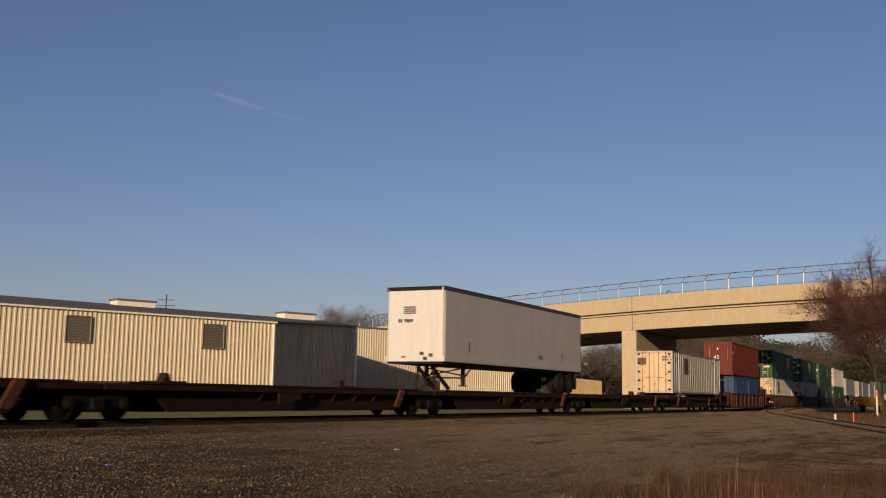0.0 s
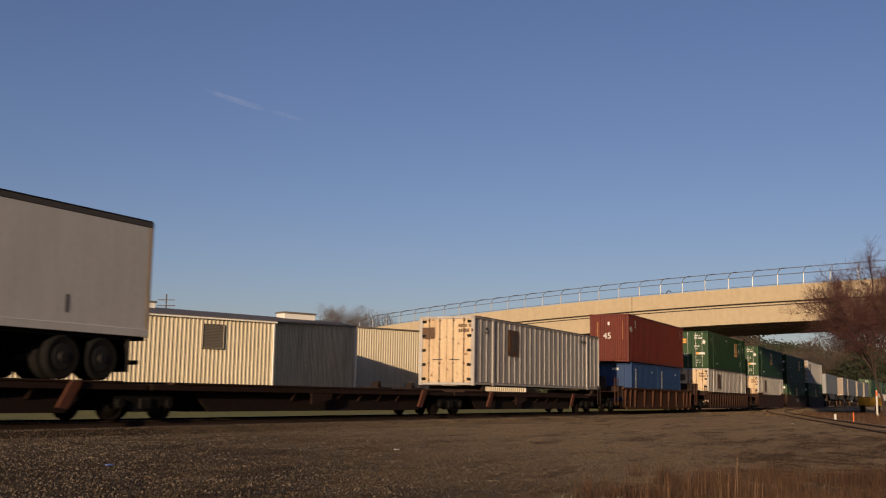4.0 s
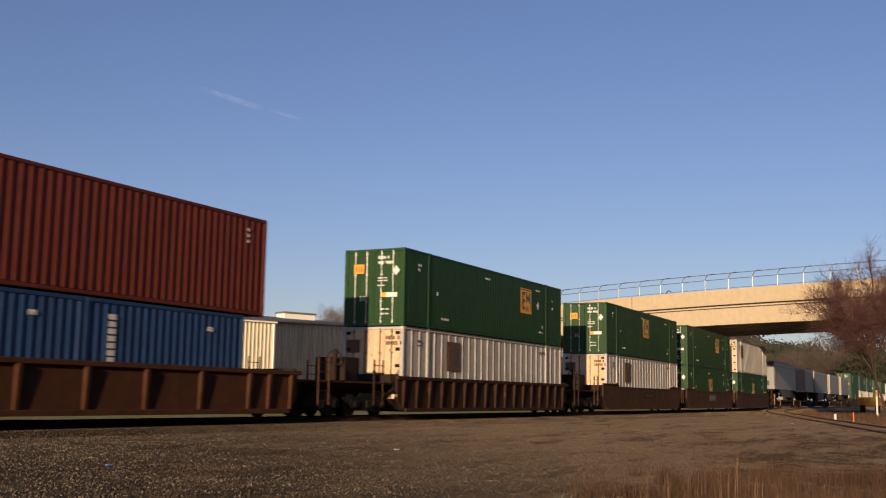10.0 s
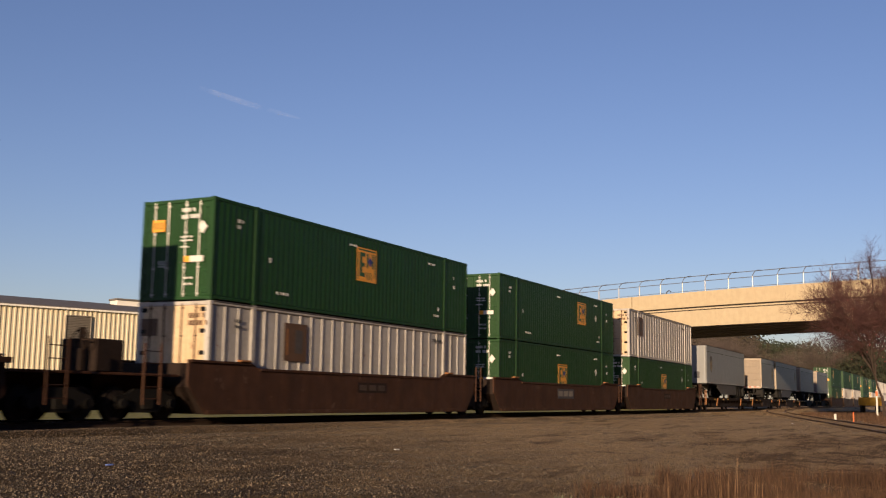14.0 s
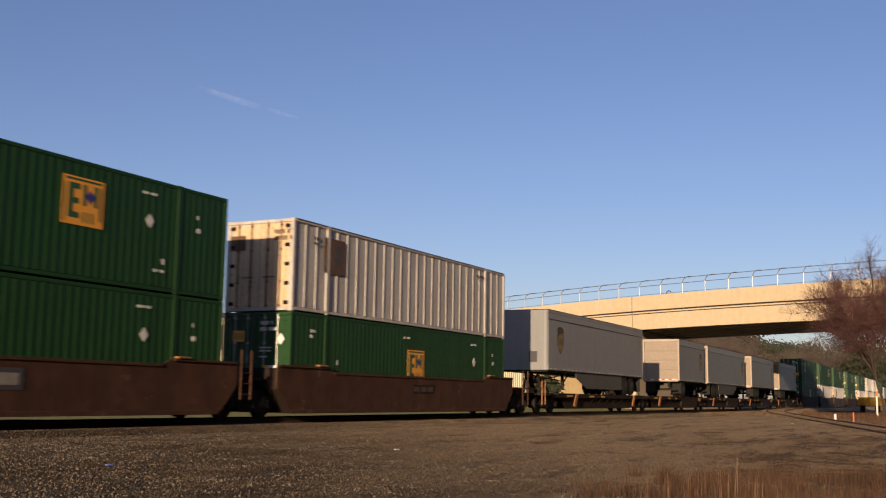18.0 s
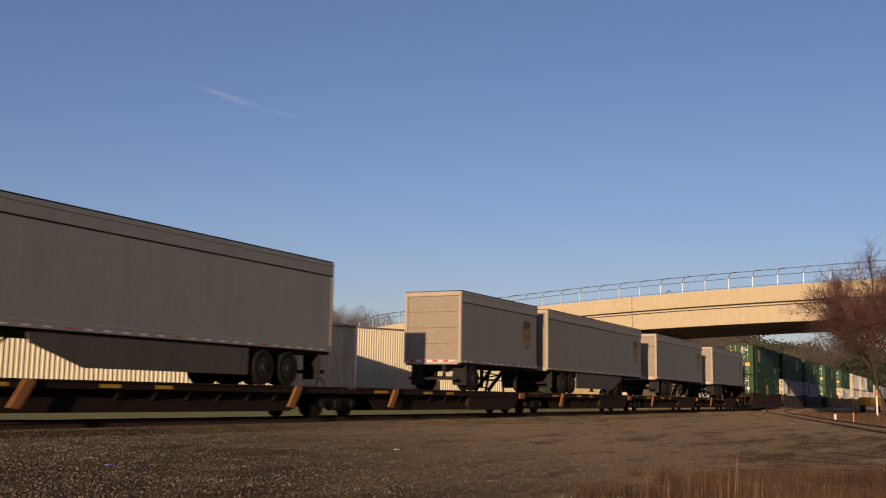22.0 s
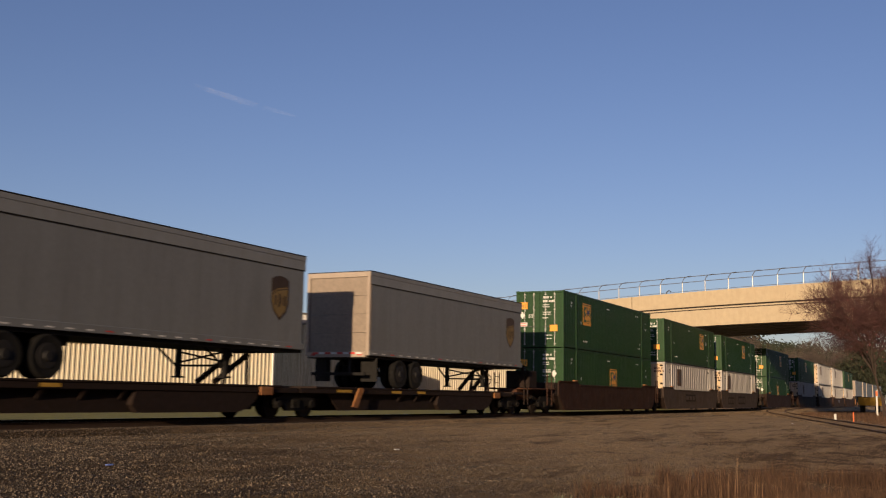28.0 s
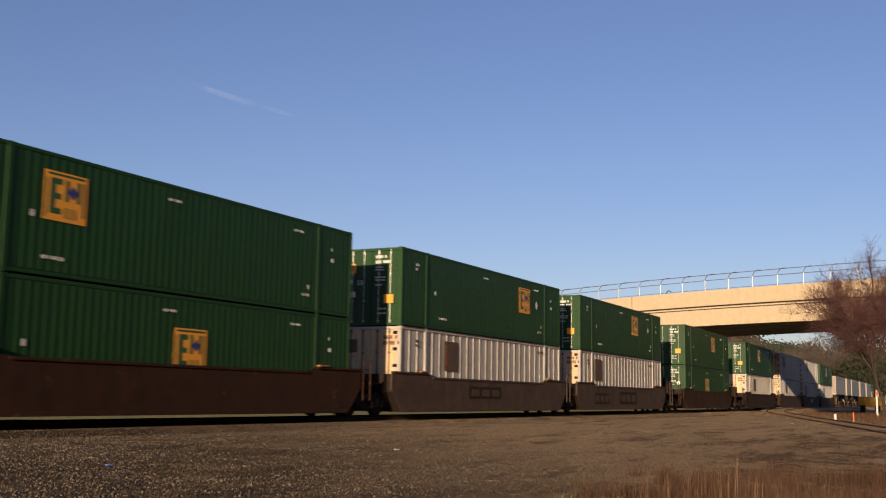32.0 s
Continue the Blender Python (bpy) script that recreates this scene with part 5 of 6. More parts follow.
def trailer(x0, x1, paint, nose, label, emblem=True, skirt=False, dark_band=False, tape=True, top=4.94, floor_z=2.03):
    """A road trailer on its wheels. nose: -1 when its front leads, 1 when it trails."""
    length, xc = x1 - x0, (x0 + x1) / 2
    deck = 0.98 + RAIL_TOP
    tr = on_train(base("semi_trailer", (0, 0, 0), label, "trailer", "trailers on the train"), xc, deck)
    L, W, zb, zt = length / 2, 1.30, floor_z - deck, top - deck
    key = (round(length, 2), paint)
    n = max(4, round(length / 1.22))
    pw = (length - 0.30) / n
    sheet = shared(("tside", round(pw, 3), paint, top), "side_panel", lambda gm: gm.box(0.001, pw - 0.001, 0.0, 0.035, zb + 0.2, zt - 0.14), paint)
    lining = shared(("tlining", round(length, 2)), "lining", lambda gm: gm.box(-L + 0.06, L - 0.06, 0.036, 0.06, zb + 0.2, zt - 0.14), "trailer_grey")
    for s, turn in ((-1, 0), (1, 180)):
        wall = part("lining", lining, tr, (0, s * W, 0), turn)
        for i in range(n):
            part("side_panel", sheet, wall, (-L + 0.15 + i * pw, 0, 0))
    rl = shared(("trail", round(length, 2), paint), "bottom_rail", lambda gm: gm.box(-L + 0.02, L - 0.02, -0.03, 0.05, zb, zb + 0.2, 0.01), paint)
    part("bottom_rail", rl, tr, (0, -W, 0))
    part("bottom_rail", rl, tr, (0, W, 0), 180)
    tl = shared(("ttop", round(length, 2), dark_band), "top_rail", lambda gm: gm.box(-L + 0.02, L - 0.02, -0.015, 0.06, zt - 0.14, zt, 0.012), "trailer_skirt" if dark_band else "trailer_silver")
    part("top_rail", tl, tr, (0, -W, 0))
    part("top_rail", tl, tr, (0, W, 0), 180)
    if not dark_band and emblem:
        part("trim_strip", shared(("tstrip", round(length, 2)), "trim_strip", lambda gm: gm.box(-L + 0.05, L - 0.05, -0.02, 0.0, zt - 0.455, zt - 0.43), "black"), tr, (0, -W, 0))
        part("upper_band", shared(("tband", round(length, 2)), "upper_band", lambda gm: gm.box(-L + 0.05, L - 0.05, -0.008, 0.0, zt - 0.428, zt - 0.142), "trailer_silver"), tr, (0, -W, 0))
    part("roof", shared(("troof", round(length, 2)), "roof", lambda gm: gm.box(-L + 0.03, L - 0.03, -W - 0.018, W + 0.018, zt + 0.001, zt + 0.034, 0.008), "black"), tr)
    part("floor", shared(("tfloor", round(length, 2)), "floor", lambda gm: gm.box(-L + 0.05, L - 0.05, -W + 0.06, W - 0.06, zb - 0.09, zb + 0.14), "black"), tr)
    # front wall with rounded upright corners
    def front(gm):
        r, pts = 0.18, []
        for i in range(6):
            a = math.pi / 2 * i / 5
            pts.append((L - r + r * math.sin(a), W - r + r * math.cos(a)))
        pts = pts + [(px, -py) for px, py in pts[::-1]]
        pts += [(L - 0.24, -W + 0.001), (L - 0.24, W - 0.001)]
        gm.prism(pts, "z", zb, zt - 0.001)
    fm = shared(("tfront", *key), "front_wall", front, paint)
    part("front_wall", fm, tr, (0, 0, 0), 0 if nose > 0 else 180)
    if dark_band:
        part_geo("front_cap", lambda gm: gm.box(L - 0.16, L + 0.012, -W + 0.1, W - 0.1, zt - 0.13, zt + 0.006, 0.01), "black", tr, (0, 0, 0), 0 if nose > 0 else 180)
    xr = -L if nose > 0 else L
    def rear(gm):
        for s in (-1, 1):
            gm.box(-0.02, 0.12, min(s * (W - 0.12), s * (W + 0.005)), max(s * (W - 0.12), s * (W + 0.005)), zb, zt, 0.012)
        gm.box(-0.02, 0.12, -W + 0.121, W - 0.121, zt - 0.18, zt, 0.012)
        gm.box(-0.03, 0.12, -W + 0.121, W - 0.121, zb - 0.06, zb + 0.14, 0.012)
    part("rear_frame", shared(("trear", paint), "rear_frame", rear, "trailer_frame"), tr, (xr, 0, 0), 0 if nose > 0 else 180)
    dz = (zt - 0.18 - zb - 0.14) / 4
    rd = part("roll_door", shared(("tdoor", paint), "roll_door", lambda gm: gm.box(0.071, 0.09, -W + 0.10, W - 0.10, zb + 0.10, zt - 0.10), "trailer_grey"), tr, (xr, 0, 0), 0 if nose > 0 else 180)
    for i in range(4):
        part("door_panel", shared(("tpanel", paint, round(dz, 3)), "door_panel", lambda gm: gm.box(0.03, 0.07, -W + 0.13, W - 0.13, 0.003, dz - 0.003, 0.008), "trailer_door"), rd, (0, 0, zb + 0.14 + i * dz))
    if emblem:
        for i in range(8):
            part("sill_tape", shared(("sill_tape", i % 2), "sill_tape", lambda gm: gm.box(-0.036, -0.031, -0.12, 0.12, -0.035, 0.035), "mark_red" if i % 2 else "mark_white"), tr, (xr, -0.9 + i * 0.25, zb + 0.08), 0 if nose > 0 else 180)
    for s in (-1, 1):
        part("tail_light", shared("tail_light", "tail_light", lambda gm: gm.box(-0.035, -0.02, -0.09, 0.09, -0.04, 0.04, 0.008), "mark_red"), tr, (xr, s * (W - 0.35), zb + 0.04), 0 if nose > 0 else 180)
    # running gear at the rear
    sgn = 1 if nose > 0 else -1
    back = 0.8 if emblem else 0.0
    axles = [xr + sgn * (1.5 + back), xr + sgn * (2.72 + back)] if length > 10 else [xr + sgn * 1.3]
    def wheel(gm):
        for y0, y1 in ((-0.14, 0.12), (0.20, 0.46)):
            prof = [(0.30, y0 + 0.02), (0.47, y0), (0.515, y0 + 0.05), (0.515, y1 - 0.05), (0.47, y1), (0.30, y1 - 0.02)]
            n = 22
            k = len(gm.v)
            for i in range(n):
                a = 6.28318 * i / n
                gm.v.extend((r * math.cos(a), y, r * math.sin(a)) for r, y in prof)
            for i in range(n):
                for j in range(6):
                    a, b = k + i * 6, k + ((i + 1) % n) * 6
                    gm.f.append((a + j, b + j, b + (j + 1) % 6, a + (j + 1) % 6))
                    gm.m.append(0)
    def rim(gm):
        gm.tube((0, -0.12, 0), (0, 0.40, 0), 0.30, 20)
        gm.tube((0, -0.165, 0), (0, -0.12, 0), 0.11, 14, 0.14)
        gm.tube((0, -0.135, 0), (0, -0.119, 0), 0.285, 20, 0.305)
    wm, rm = shared("road_wheel", "wheel", wheel, "tyre", smooth=False), shared("road_rim", "rim", rim, "hub")
    for ax in axles:
        for s in (-1, 1):
            w = part("wheel", wm, tr, (ax, s * (W - 0.16), 0.515), 0 if s < 0 else 180)
            part("rim", rm, w)
        part("axle", shared("road_axle", "axle", lambda gm: gm.tube((0, -1.0, 0), (0, 1.0, 0), 0.075, 8), "black"), tr, (ax, 0, 0.515))
    def bogie(gm):
        for s in (-0.5, 0.5):
            gm.box(axles[0] - 1.2, axles[-1] + 1.2, s - 0.08, s + 0.08, zb - 0.30, zb - 0.091) if sgn > 0 else gm.box(axles[-1] - 1.2, axles[0] + 1.2, s - 0.08, s + 0.08, zb - 0.30, zb - 0.091)
            for ax in axles:
                gm.box(ax - 0.35, ax + 0.35, s - 0.06, s + 0.06, 0.5, 0.6)
                gm.box(ax - 0.08, ax + 0.08, s - 0.06, s + 0.06, 0.6, zb - 0.29)
    part_geo("suspension", bogie, "black", tr)
    flap = shared("mud_flap", "mud_flap", lambda gm: gm.box(-0.012, 0.012, -0.32, 0.32, 0.22, zb - 0.06), "black")
    for s in (-1, 1):
        part("mud_flap", flap, tr, (xr + sgn * 0.62, s * (W - 0.34), 0))
    def bumper(gm):
        gm.box(-0.05, 0.05, -1.1, 1.1, 0.42, 0.53, 0.01)
        for y in (-0.5, 0.5):
            gm.box(-0.05, 0.05, y - 0.05, y + 0.05, 0.531, zb - 0.06)
    part("rear_bumper", shared("rear_bumper", "rear_bumper", bumper, "black"), tr, (xr + sgn * 0.12, 0, 0))
    # landing gear near the nose
    xl = L - 2.7 - 0.7 * back if nose > 0 else -L + 2.7 + 0.7 * back
    if length < 10:
        xl = L - 1.6 if nose > 0 else -L + 1.6
    def gear(gm):
        for s in (-0.85, 0.85):
            gm.box(-0.07, 0.07, s - 0.07, s + 0.07, 0.22, zb - 0.0905, 0.008)
            gm.box(-0.15, 0.15, s - 0.13, s + 0.13, 0.17, 0.2199)
        gm.beam((-0.06, -0.78, 0.52), (-0.06, 0.78, 0.52), 0.06, 0.06)
        gm.beam((0.0, -0.78, zb - 0.2), (0.0, 0.78, 0.62), 0.05, 0.05)
        gm.beam((0.06, -0.78, 0.62), (0.06, 0.78, zb - 0.2), 0.05, 0.05)
        gm.beam((-0.9 * sgn, -0.85, zb - 0.1), (-0.08 * sgn, -0.85, 0.5), 0.05, 0.05)
        gm.beam((-0.9 * sgn, 0.85, zb - 0.1), (-0.08 * sgn, 0.85, 0.5), 0.05, 0.05)
    part("landing_gear", shared(("gear", sgn), "landing_gear", gear, "black"), tr, (xl, 0, 0))
    if skirt:
        a, b = sorted((xl - sgn * 0.9, axles[-1] + sgn * 0.75))
        part_geo("side_skirt", lambda gm: gm.prism([(a, zb - 0.02), (b, zb - 0.02), (b, 0.28), (a + (b - a) * 0.22, 0.28), (a + 0.1, zb - 0.3)] if nose < 0 else
                 [(b, zb - 0.02), (a, zb - 0.02), (a, 0.28), (b - (b - a) * 0.22, 0.28), (b - 0.1, zb - 0.3)], "y", -W + 0.05, -W + 0.085), "trailer_skirt", tr)
    if emblem:
        shield(tr, (L - 1.35 if nose > 0 else -L + 1.75), -W - 0.001, zb + 1.55)
    if tape:
        x = -L + 0.35
        while x < L - 0.4:
            plate("reflector", tr, x, -W - 0.031, zb + 0.07, 0.24, 0.035, "mark_red" if int((x + L) / 0.62) % 6 == 2 else "mark_white", 0.003)
            x += 0.62
    return tr


ta = trailer(-97.1, -81.25, "trailer_white", -1, "plain white box trailer on a flat car", emblem=False, dark_band=True, tape=False, top=4.97)
xe = -7.935
for zz in (3.02, 3.10, 3.18, 3.26):
    end_plate("marking", ta, xe, 0.22, zz, 0.55, 0.05, "mark_dark")
lettering(ta, xe, 0.75, 2.72, (2, 4), 0.14, "mark_dark", True)
lettering(ta, xe, 0.60, 1.28, (4,), 0.08, "mark_red", True)
for yy, zz in ((-0.35, 1.42), (-0.5, 1.22), (-0.75, 1.35)):
    end_plate("air_coupling", ta, xe, yy, zz, 0.16, 0.13, "mark_dark", 0.04)
lettering(ta, 2.0, -1.305, 1.65, (4,), 0.2, "trailer_grey")
for xx in (-5.6, 5.2):
    plate("side_marker", ta, xx, -1.303, 1.75, 0.09, 0.42, "mark_dark", 0.004)
u1 = trailer(65.65, 82.1, "trailer_silver", -1, "light grey box trailer with a brown shield emblem", skirt=True)
end_plate("air_coupling", u1, -8.235, -0.55, 1.75, 0.4, 0.5, "mark_dark", 0.05)
trailer(91.6, 99.85, "trailer_grey", 1, "short grey box trailer with a brown shield emblem")
trailer(101.15, 117.35, "trailer_grey", 1, "long grey box trailer with a brown shield emblem", skirt=True)
trailer(120.9, 134.5, "trailer_grey", 1, "grey box trailer with a brown shield emblem")
trailer(138.4, 151.9, "trailer_grey", 1, "grey box trailer with its rear door in shadow")
for a, b in ((325.0, 341.0), (344.0, 352.2), (353.6, 369.6), (373.0, 386.5), (389.5, 403.0)):
    trailer(a, b, "trailer_silver" if a < 350 else "trailer_grey", 1, "grey box trailer far back on the train")


# ================= railway cars =================
def side_frame(gm):
    """One cast side of a truck, seen from the side."""
    out = [(-1.05, 0.60), (-1.05, 0.42), (-0.98, 0.30), (-0.80, 0.30), (-0.62, 0.40), (-0.42, 0.22), (0.42, 0.22), (0.62, 0.40), (0.80, 0.30), (0.98, 0.30),
           (1.05, 0.42), (1.05, 0.60), (0.72, 0.66), (0.45, 0.80), (-0.45, 0.80), (-0.72, 0.66)]
    gm.prism(out, "y", -0.07, 0.07)
    for x in (-0.889, 0.889):
        gm.tube((x, -0.14, 0.43), (x, 0.07, 0.43), 0.12, 10)
    for x in (-0.14, 0.0, 0.14):
        gm.tube((x, -0.075, 0.30), (x, -0.075, 0.56), 0.055, 8)


def bolster(gm):
    gm.box(-0.22, 0.22, -0.98, 0.98, 0.45, 0.70, 0.02)
    gm.tube((0, 0, 0.70), (0, 0, 0.80), 0.2, 12)


def wheelset(gm):
    gm.tube((0, -0.95, 0), (0, 0.95, 0), 0.075, 10)
    for s in (-1, 1):
        prof = [(0.08, 0.06), (0.16, 0.10), (0.34, 0.06), (0.36, 0.075), (0.418, 0.072), (0.42, -0.03), (0.45, -0.045), (0.45, -0.06), (0.36, -0.06), (0.34, -0.03), (0.16, -0.07), (0.08, -0.10)]
        n, m, k = 24, len(prof), len(gm.v)
        for i in range(n):
            a = 6.28318 * i / n
            gm.v.extend((r * math.cos(a), s * (0.76 + y), r * math.sin(a)) for r, y in prof)
        for i in range(n):
            for j in range(m):
                p, q = k + i * m, k + ((i + 1) % n) * m
                gm.f.append((p + j, q + j, q + (j + 1) % m, p + (j + 1) % m))
                gm.m.append(0)


def truck(parent, x):
    """A two-axle truck under a car."""
    t = part("truck", shared("bolster", "bolster", bolster, "iron"), parent, (x, 0, 0), label="dark cast-iron truck")
    sf = shared("side_frame", "side_frame", side_frame, "iron")
    part("side_frame", sf, t, (0, -1.0, 0))
    part("side_frame", sf, t, (0, 1.0, 0), 180)
    ws = shared("wheelset", "wheelset", wheelset, "wheel")
    for s in (-0.889, 0.889):
        w = part("wheelset", ws, t, (s, 0, 0.42))
        AXLES.append((w, s))


def coupler(parent, x, s):
    me = shared("coupler", "coupler", lambda gm: (gm.box(-0.5, 0.32, -0.09, 0.09, -0.1, 0.1, 0.02), gm.box(0.30, 0.58, -0.17, 0.17, -0.15, 0.15, 0.05)), "iron")
    part("coupler", me, parent, (x, 0, 0.82), 0 if s > 0 else 180)


def ladder(parent, x, y, z0, z1, mat, w=0.42):
    def build(gm):
        for s in (-w / 2, w / 2):
            gm.box(s - 0.022, s + 0.022, -0.025, 0.025, 0, z1 - z0, 0.004)
        for z in np.arange(0.15, z1 - z0 - 0.05, 0.3):
            gm.tube((-w / 2, 0, z), (w / 2, 0, z), 0.013, 6)
    part("ladder", shared(("ladder", round(z1 - z0, 2), mat, w), "ladder", build, mat), parent, (x, y, z0))


def hitch(parent, x, lean, raised=True):
    """The trailer hitch on the deck: a top plate on a leaning strut and two legs."""
    def build(gm):
        if raised:
            gm.box(-0.35, 0.35, -0.45, 0.45, 0.96, 1.04, 0.02)
            for s in (-0.32, 0.32):
                gm.beam((0.05, s, 0.96), (0.18, s * 1.4, 0.0), 0.09, 0.09)
                gm.beam((0.0, s, 0.93), (1.55, s, 0.05), 0.10, 0.14)
            gm.beam((0.75, -0.32, 0.52), (0.75, 0.32, 0.52), 0.08, 0.08)
        else:
            gm.box(-0.5, 0.5, -0.4, 0.4, 0.0, 0.05, 0.01)
            gm.prism([(-0.16, 0.05), (0.14, 0.05), (0.07, 0.24), (-0.06, 0.27)], "y", -0.14, 0.14)
    part("hitch", shared(("hitch", raised), "hitch", build, "car_dark"), parent, (x, 0, 0.98), 0 if lean > 0 else 180, "dark steel trailer hitch")


def spine_unit(x0, x1, paint, accent, label, hitches=(), first=False, last=False, yellow=True, boxed=False):
    """One platform of an articulated flat car, between the middles of its two trucks; it carries the truck at its trailing end."""
    length, xc = x1 - x0, (x0 + x1) / 2
    car = on_train(base("flat_car", (0, 0, 0), label, "railway car", "cars of the train"), xc, RAIL_TOP)
    L = length / 2
    part_geo("center_sill", lambda gm: gm.prism([(-L + 0.1, 0.84), (L - 0.1, 0.84), (L - 0.1, 0.70), (L - 1.5, 0.70), (L - 2.3, 0.20), (-L + 2.3, 0.20), (-L + 1.5, 0.70), (-L + 0.1, 0.70)], "y", -0.42, 0.42), "car_dark", car)
    part_geo("deck", lambda gm: (gm.box(-L + 0.06, L - 0.06, -1.05, 1.05, 0.842, 0.92), gm.box(-L + 0.9, L - 0.9, -1.24, 1.24, 0.921, 0.98, 0.01)), paint, car)
    for s in (-1, 1):
        part_geo("side_sill", lambda gm: gm.box(-L + 0.06, L - 0.06, min(s * 1.06, s * 1.22), max(s * 1.06, s * 1.22), 0.76, 0.92, 0.012), paint, car)
        part_geo("side_web", lambda gm: gm.prism([(-L + 1.9, 0.76), (L - 1.9, 0.76), (L - 2.6, 0.21), (-L + 2.6, 0.21)], "y", min(s * 0.96, s * 1.02), max(s * 0.96, s * 1.02)), "car_dark", car)
    gus = shared(("gusset", paint), "gusset", lambda gm: gm.prism([(-1.20, 0.758), (-1.025, 0.758), (-1.025, 0.50)], "x", -0.05, 0.05), paint)
    f = -L + 6.5
    while f < (L - 7.2 if boxed else L - 3.4):
        part("gusset", gus, car, (f, 0, 0))
        part("gusset", gus, car, (f, 0, 0), 180)
        f += 1.3
    slant = shared(("slant", accent), "side_brace", lambda gm: gm.prism([(-0.36, 0.34), (-0.06, 0.30), (0.34, 0.90), (0.30, 0.97), (0.05, 0.97)], "y", -0.03, 0.03), accent)
    for f in ([-L + 3.4] if yellow or last else []) + ([] if boxed else [L - 2.7]):
        part("side_brace", slant, car, (f, -1.26, 0), label="worn orange slanted side plate")
        part("side_brace", slant, car, (f, 1.26, 0))
    if boxed:
        for s in (-1, 1):
            part_geo("side_box", lambda gm: gm.prism([(L - 7.1, 0.757), (L - 7.2, 0.40), (L - 7.0, 0.20), (L - 3.0, 0.20), (L - 2.5, 0.30), (L - 2.15, 0.55), (L - 2.0, 0.757)], "y", min(s * 1.03, s * 1.19), max(s * 1.03, s * 1.19)), paint, car)
        part("end_block", shared(("end_block", accent), "end_block", lambda gm: gm.box(-0.30, 0.30, -0.03, 0.03, 0.68, 0.93, 0.02), accent), car, (L - 1.75, -1.26, 0), label="worn orange end block")
    if not yellow:
        part("side_plate", shared(("side_plate", paint), "side_plate", lambda gm: gm.prism([(-0.58, 0.42), (-0.50, 0.40), (0.58, 0.58), (0.58, 0.757), (-0.58, 0.757)], "y", -0.02, 0.02), paint), car, (L - 9.45, -1.23, 0))
    if yellow:
        for f, w in ((2.6, 0.9), (6.1, 0.7), (8.0, 0.6)):
            part("edge_mark", shared(("edge_mark", w), "edge_mark", lambda gm: gm.box(-w / 2, w / 2, -0.006, 0.0, -0.045, 0.045), "yellow"), car, (-L + f, -1.2205, 0.85))
    truck(car, L)
    if first:
        truck(car, -L)
        coupler(car, -L - 0.9, -1)
        part_geo("end_platform", lambda gm: (gm.box(-L - 1.6, -L + 0.04, -1.3, 1.3, 0.86, 0.97, 0.015), gm.box(-L - 1.5, -L + 0.04, -0.5, 0.5, 0.58, 0.859)), paint, car)
        for y in (-1.32, 1.32):
            ladder(car, -L - 1.35, y, 0.42, 1.55, "brace")
    if last:
        coupler(car, L + 0.9, 1)
        part_geo("end_platform", lambda gm: (gm.box(L - 0.04, L + 1.6, -1.3, 1.3, 0.86, 0.97, 0.015), gm.box(L - 0.04, L + 1.5, -0.5, 0.5, 0.58, 0.859)), paint, car)
        for y in (-1.32, 1.32):
            ladder(car, L + 1.35, y, 0.42, 1.45, "car_dark")
        part_geo("brake_wheel", lambda gm: [gm.tube((L + 1.62, 0.8 + 0.26 * math.cos(a), 1.55 + 0.26 * math.sin(a)), (L + 1.62, 0.8 + 0.26 * math.cos(a + 0.5236), 1.55 + 0.26 * math.sin(a + 0.5236)), 0.02, 6)
                 for a in np.arange(0, 6.28, 0.5236)] + [gm.beam((L + 1.62, 0.54, 1.55), (L + 1.62, 1.06, 1.55), 0.03, 0.03), gm.beam((L + 1.5, 0.8, 0.9), (L + 1.6, 0.8, 1.75), 0.1, 0.08)], "car_dark", car)
    for at, lean, raised in hitches:
        hitch(car, at - xc, lean, raised)
    part_geo("brake_pipe", lambda gm: (gm.tube((-L + 1.2, -0.6, 0.6), (L - 1.2, -0.6, 0.6), 0.025, 6), gm.tube((-0.8, -0.72, 0.52), (0.5, -0.72, 0.52), 0.16, 10)), "iron", car)
    return car


BROWN_FLAT = "rusty brown articulated flat car with low open deck"
spine_unit(-131.3, -114.9, "car_deck", "brace_rust", "empty rusty brown flat car with folded hitches", [(-126, 1, False), (-118.6, 1, False)], yellow=False)
spine_unit(-114.9, -97.7, "car_deck", "brace_rust", "empty rusty brown flat car with folded hitches", [(-111.4, 1, False), (-102.5, 1, False)], yellow=False)
spine_unit(-97.7, -81.0, "car_deck", "brace_rust", BROWN_FLAT, [(-96.2, 1, True)], yellow=False)
spine_unit(-81.0, -63.7, "car_deck", "brace_rust", "empty rusty brown flat car with folded hitches", [(-67.66, 1, False), (-65.07, 1, False)], yellow=False)
spine_unit(-63.7, -47.4, "car_deck", "brace_rust", BROWN_FLAT, last=True, yellow=False)
cradle = shared("cradle", "container_pedestal", lambda gm: gm.box(-0.12, 0.12, -1.29, 1.29, 0.98, 1.138 - RAIL_TOP, 0.015), "car_dark")
for xx in (-7.0, 7.0):
    part("container_pedestal", cradle, MOVERS[-1][0], (xx - 53.95 - MOVERS[-1][1], 0, 0))

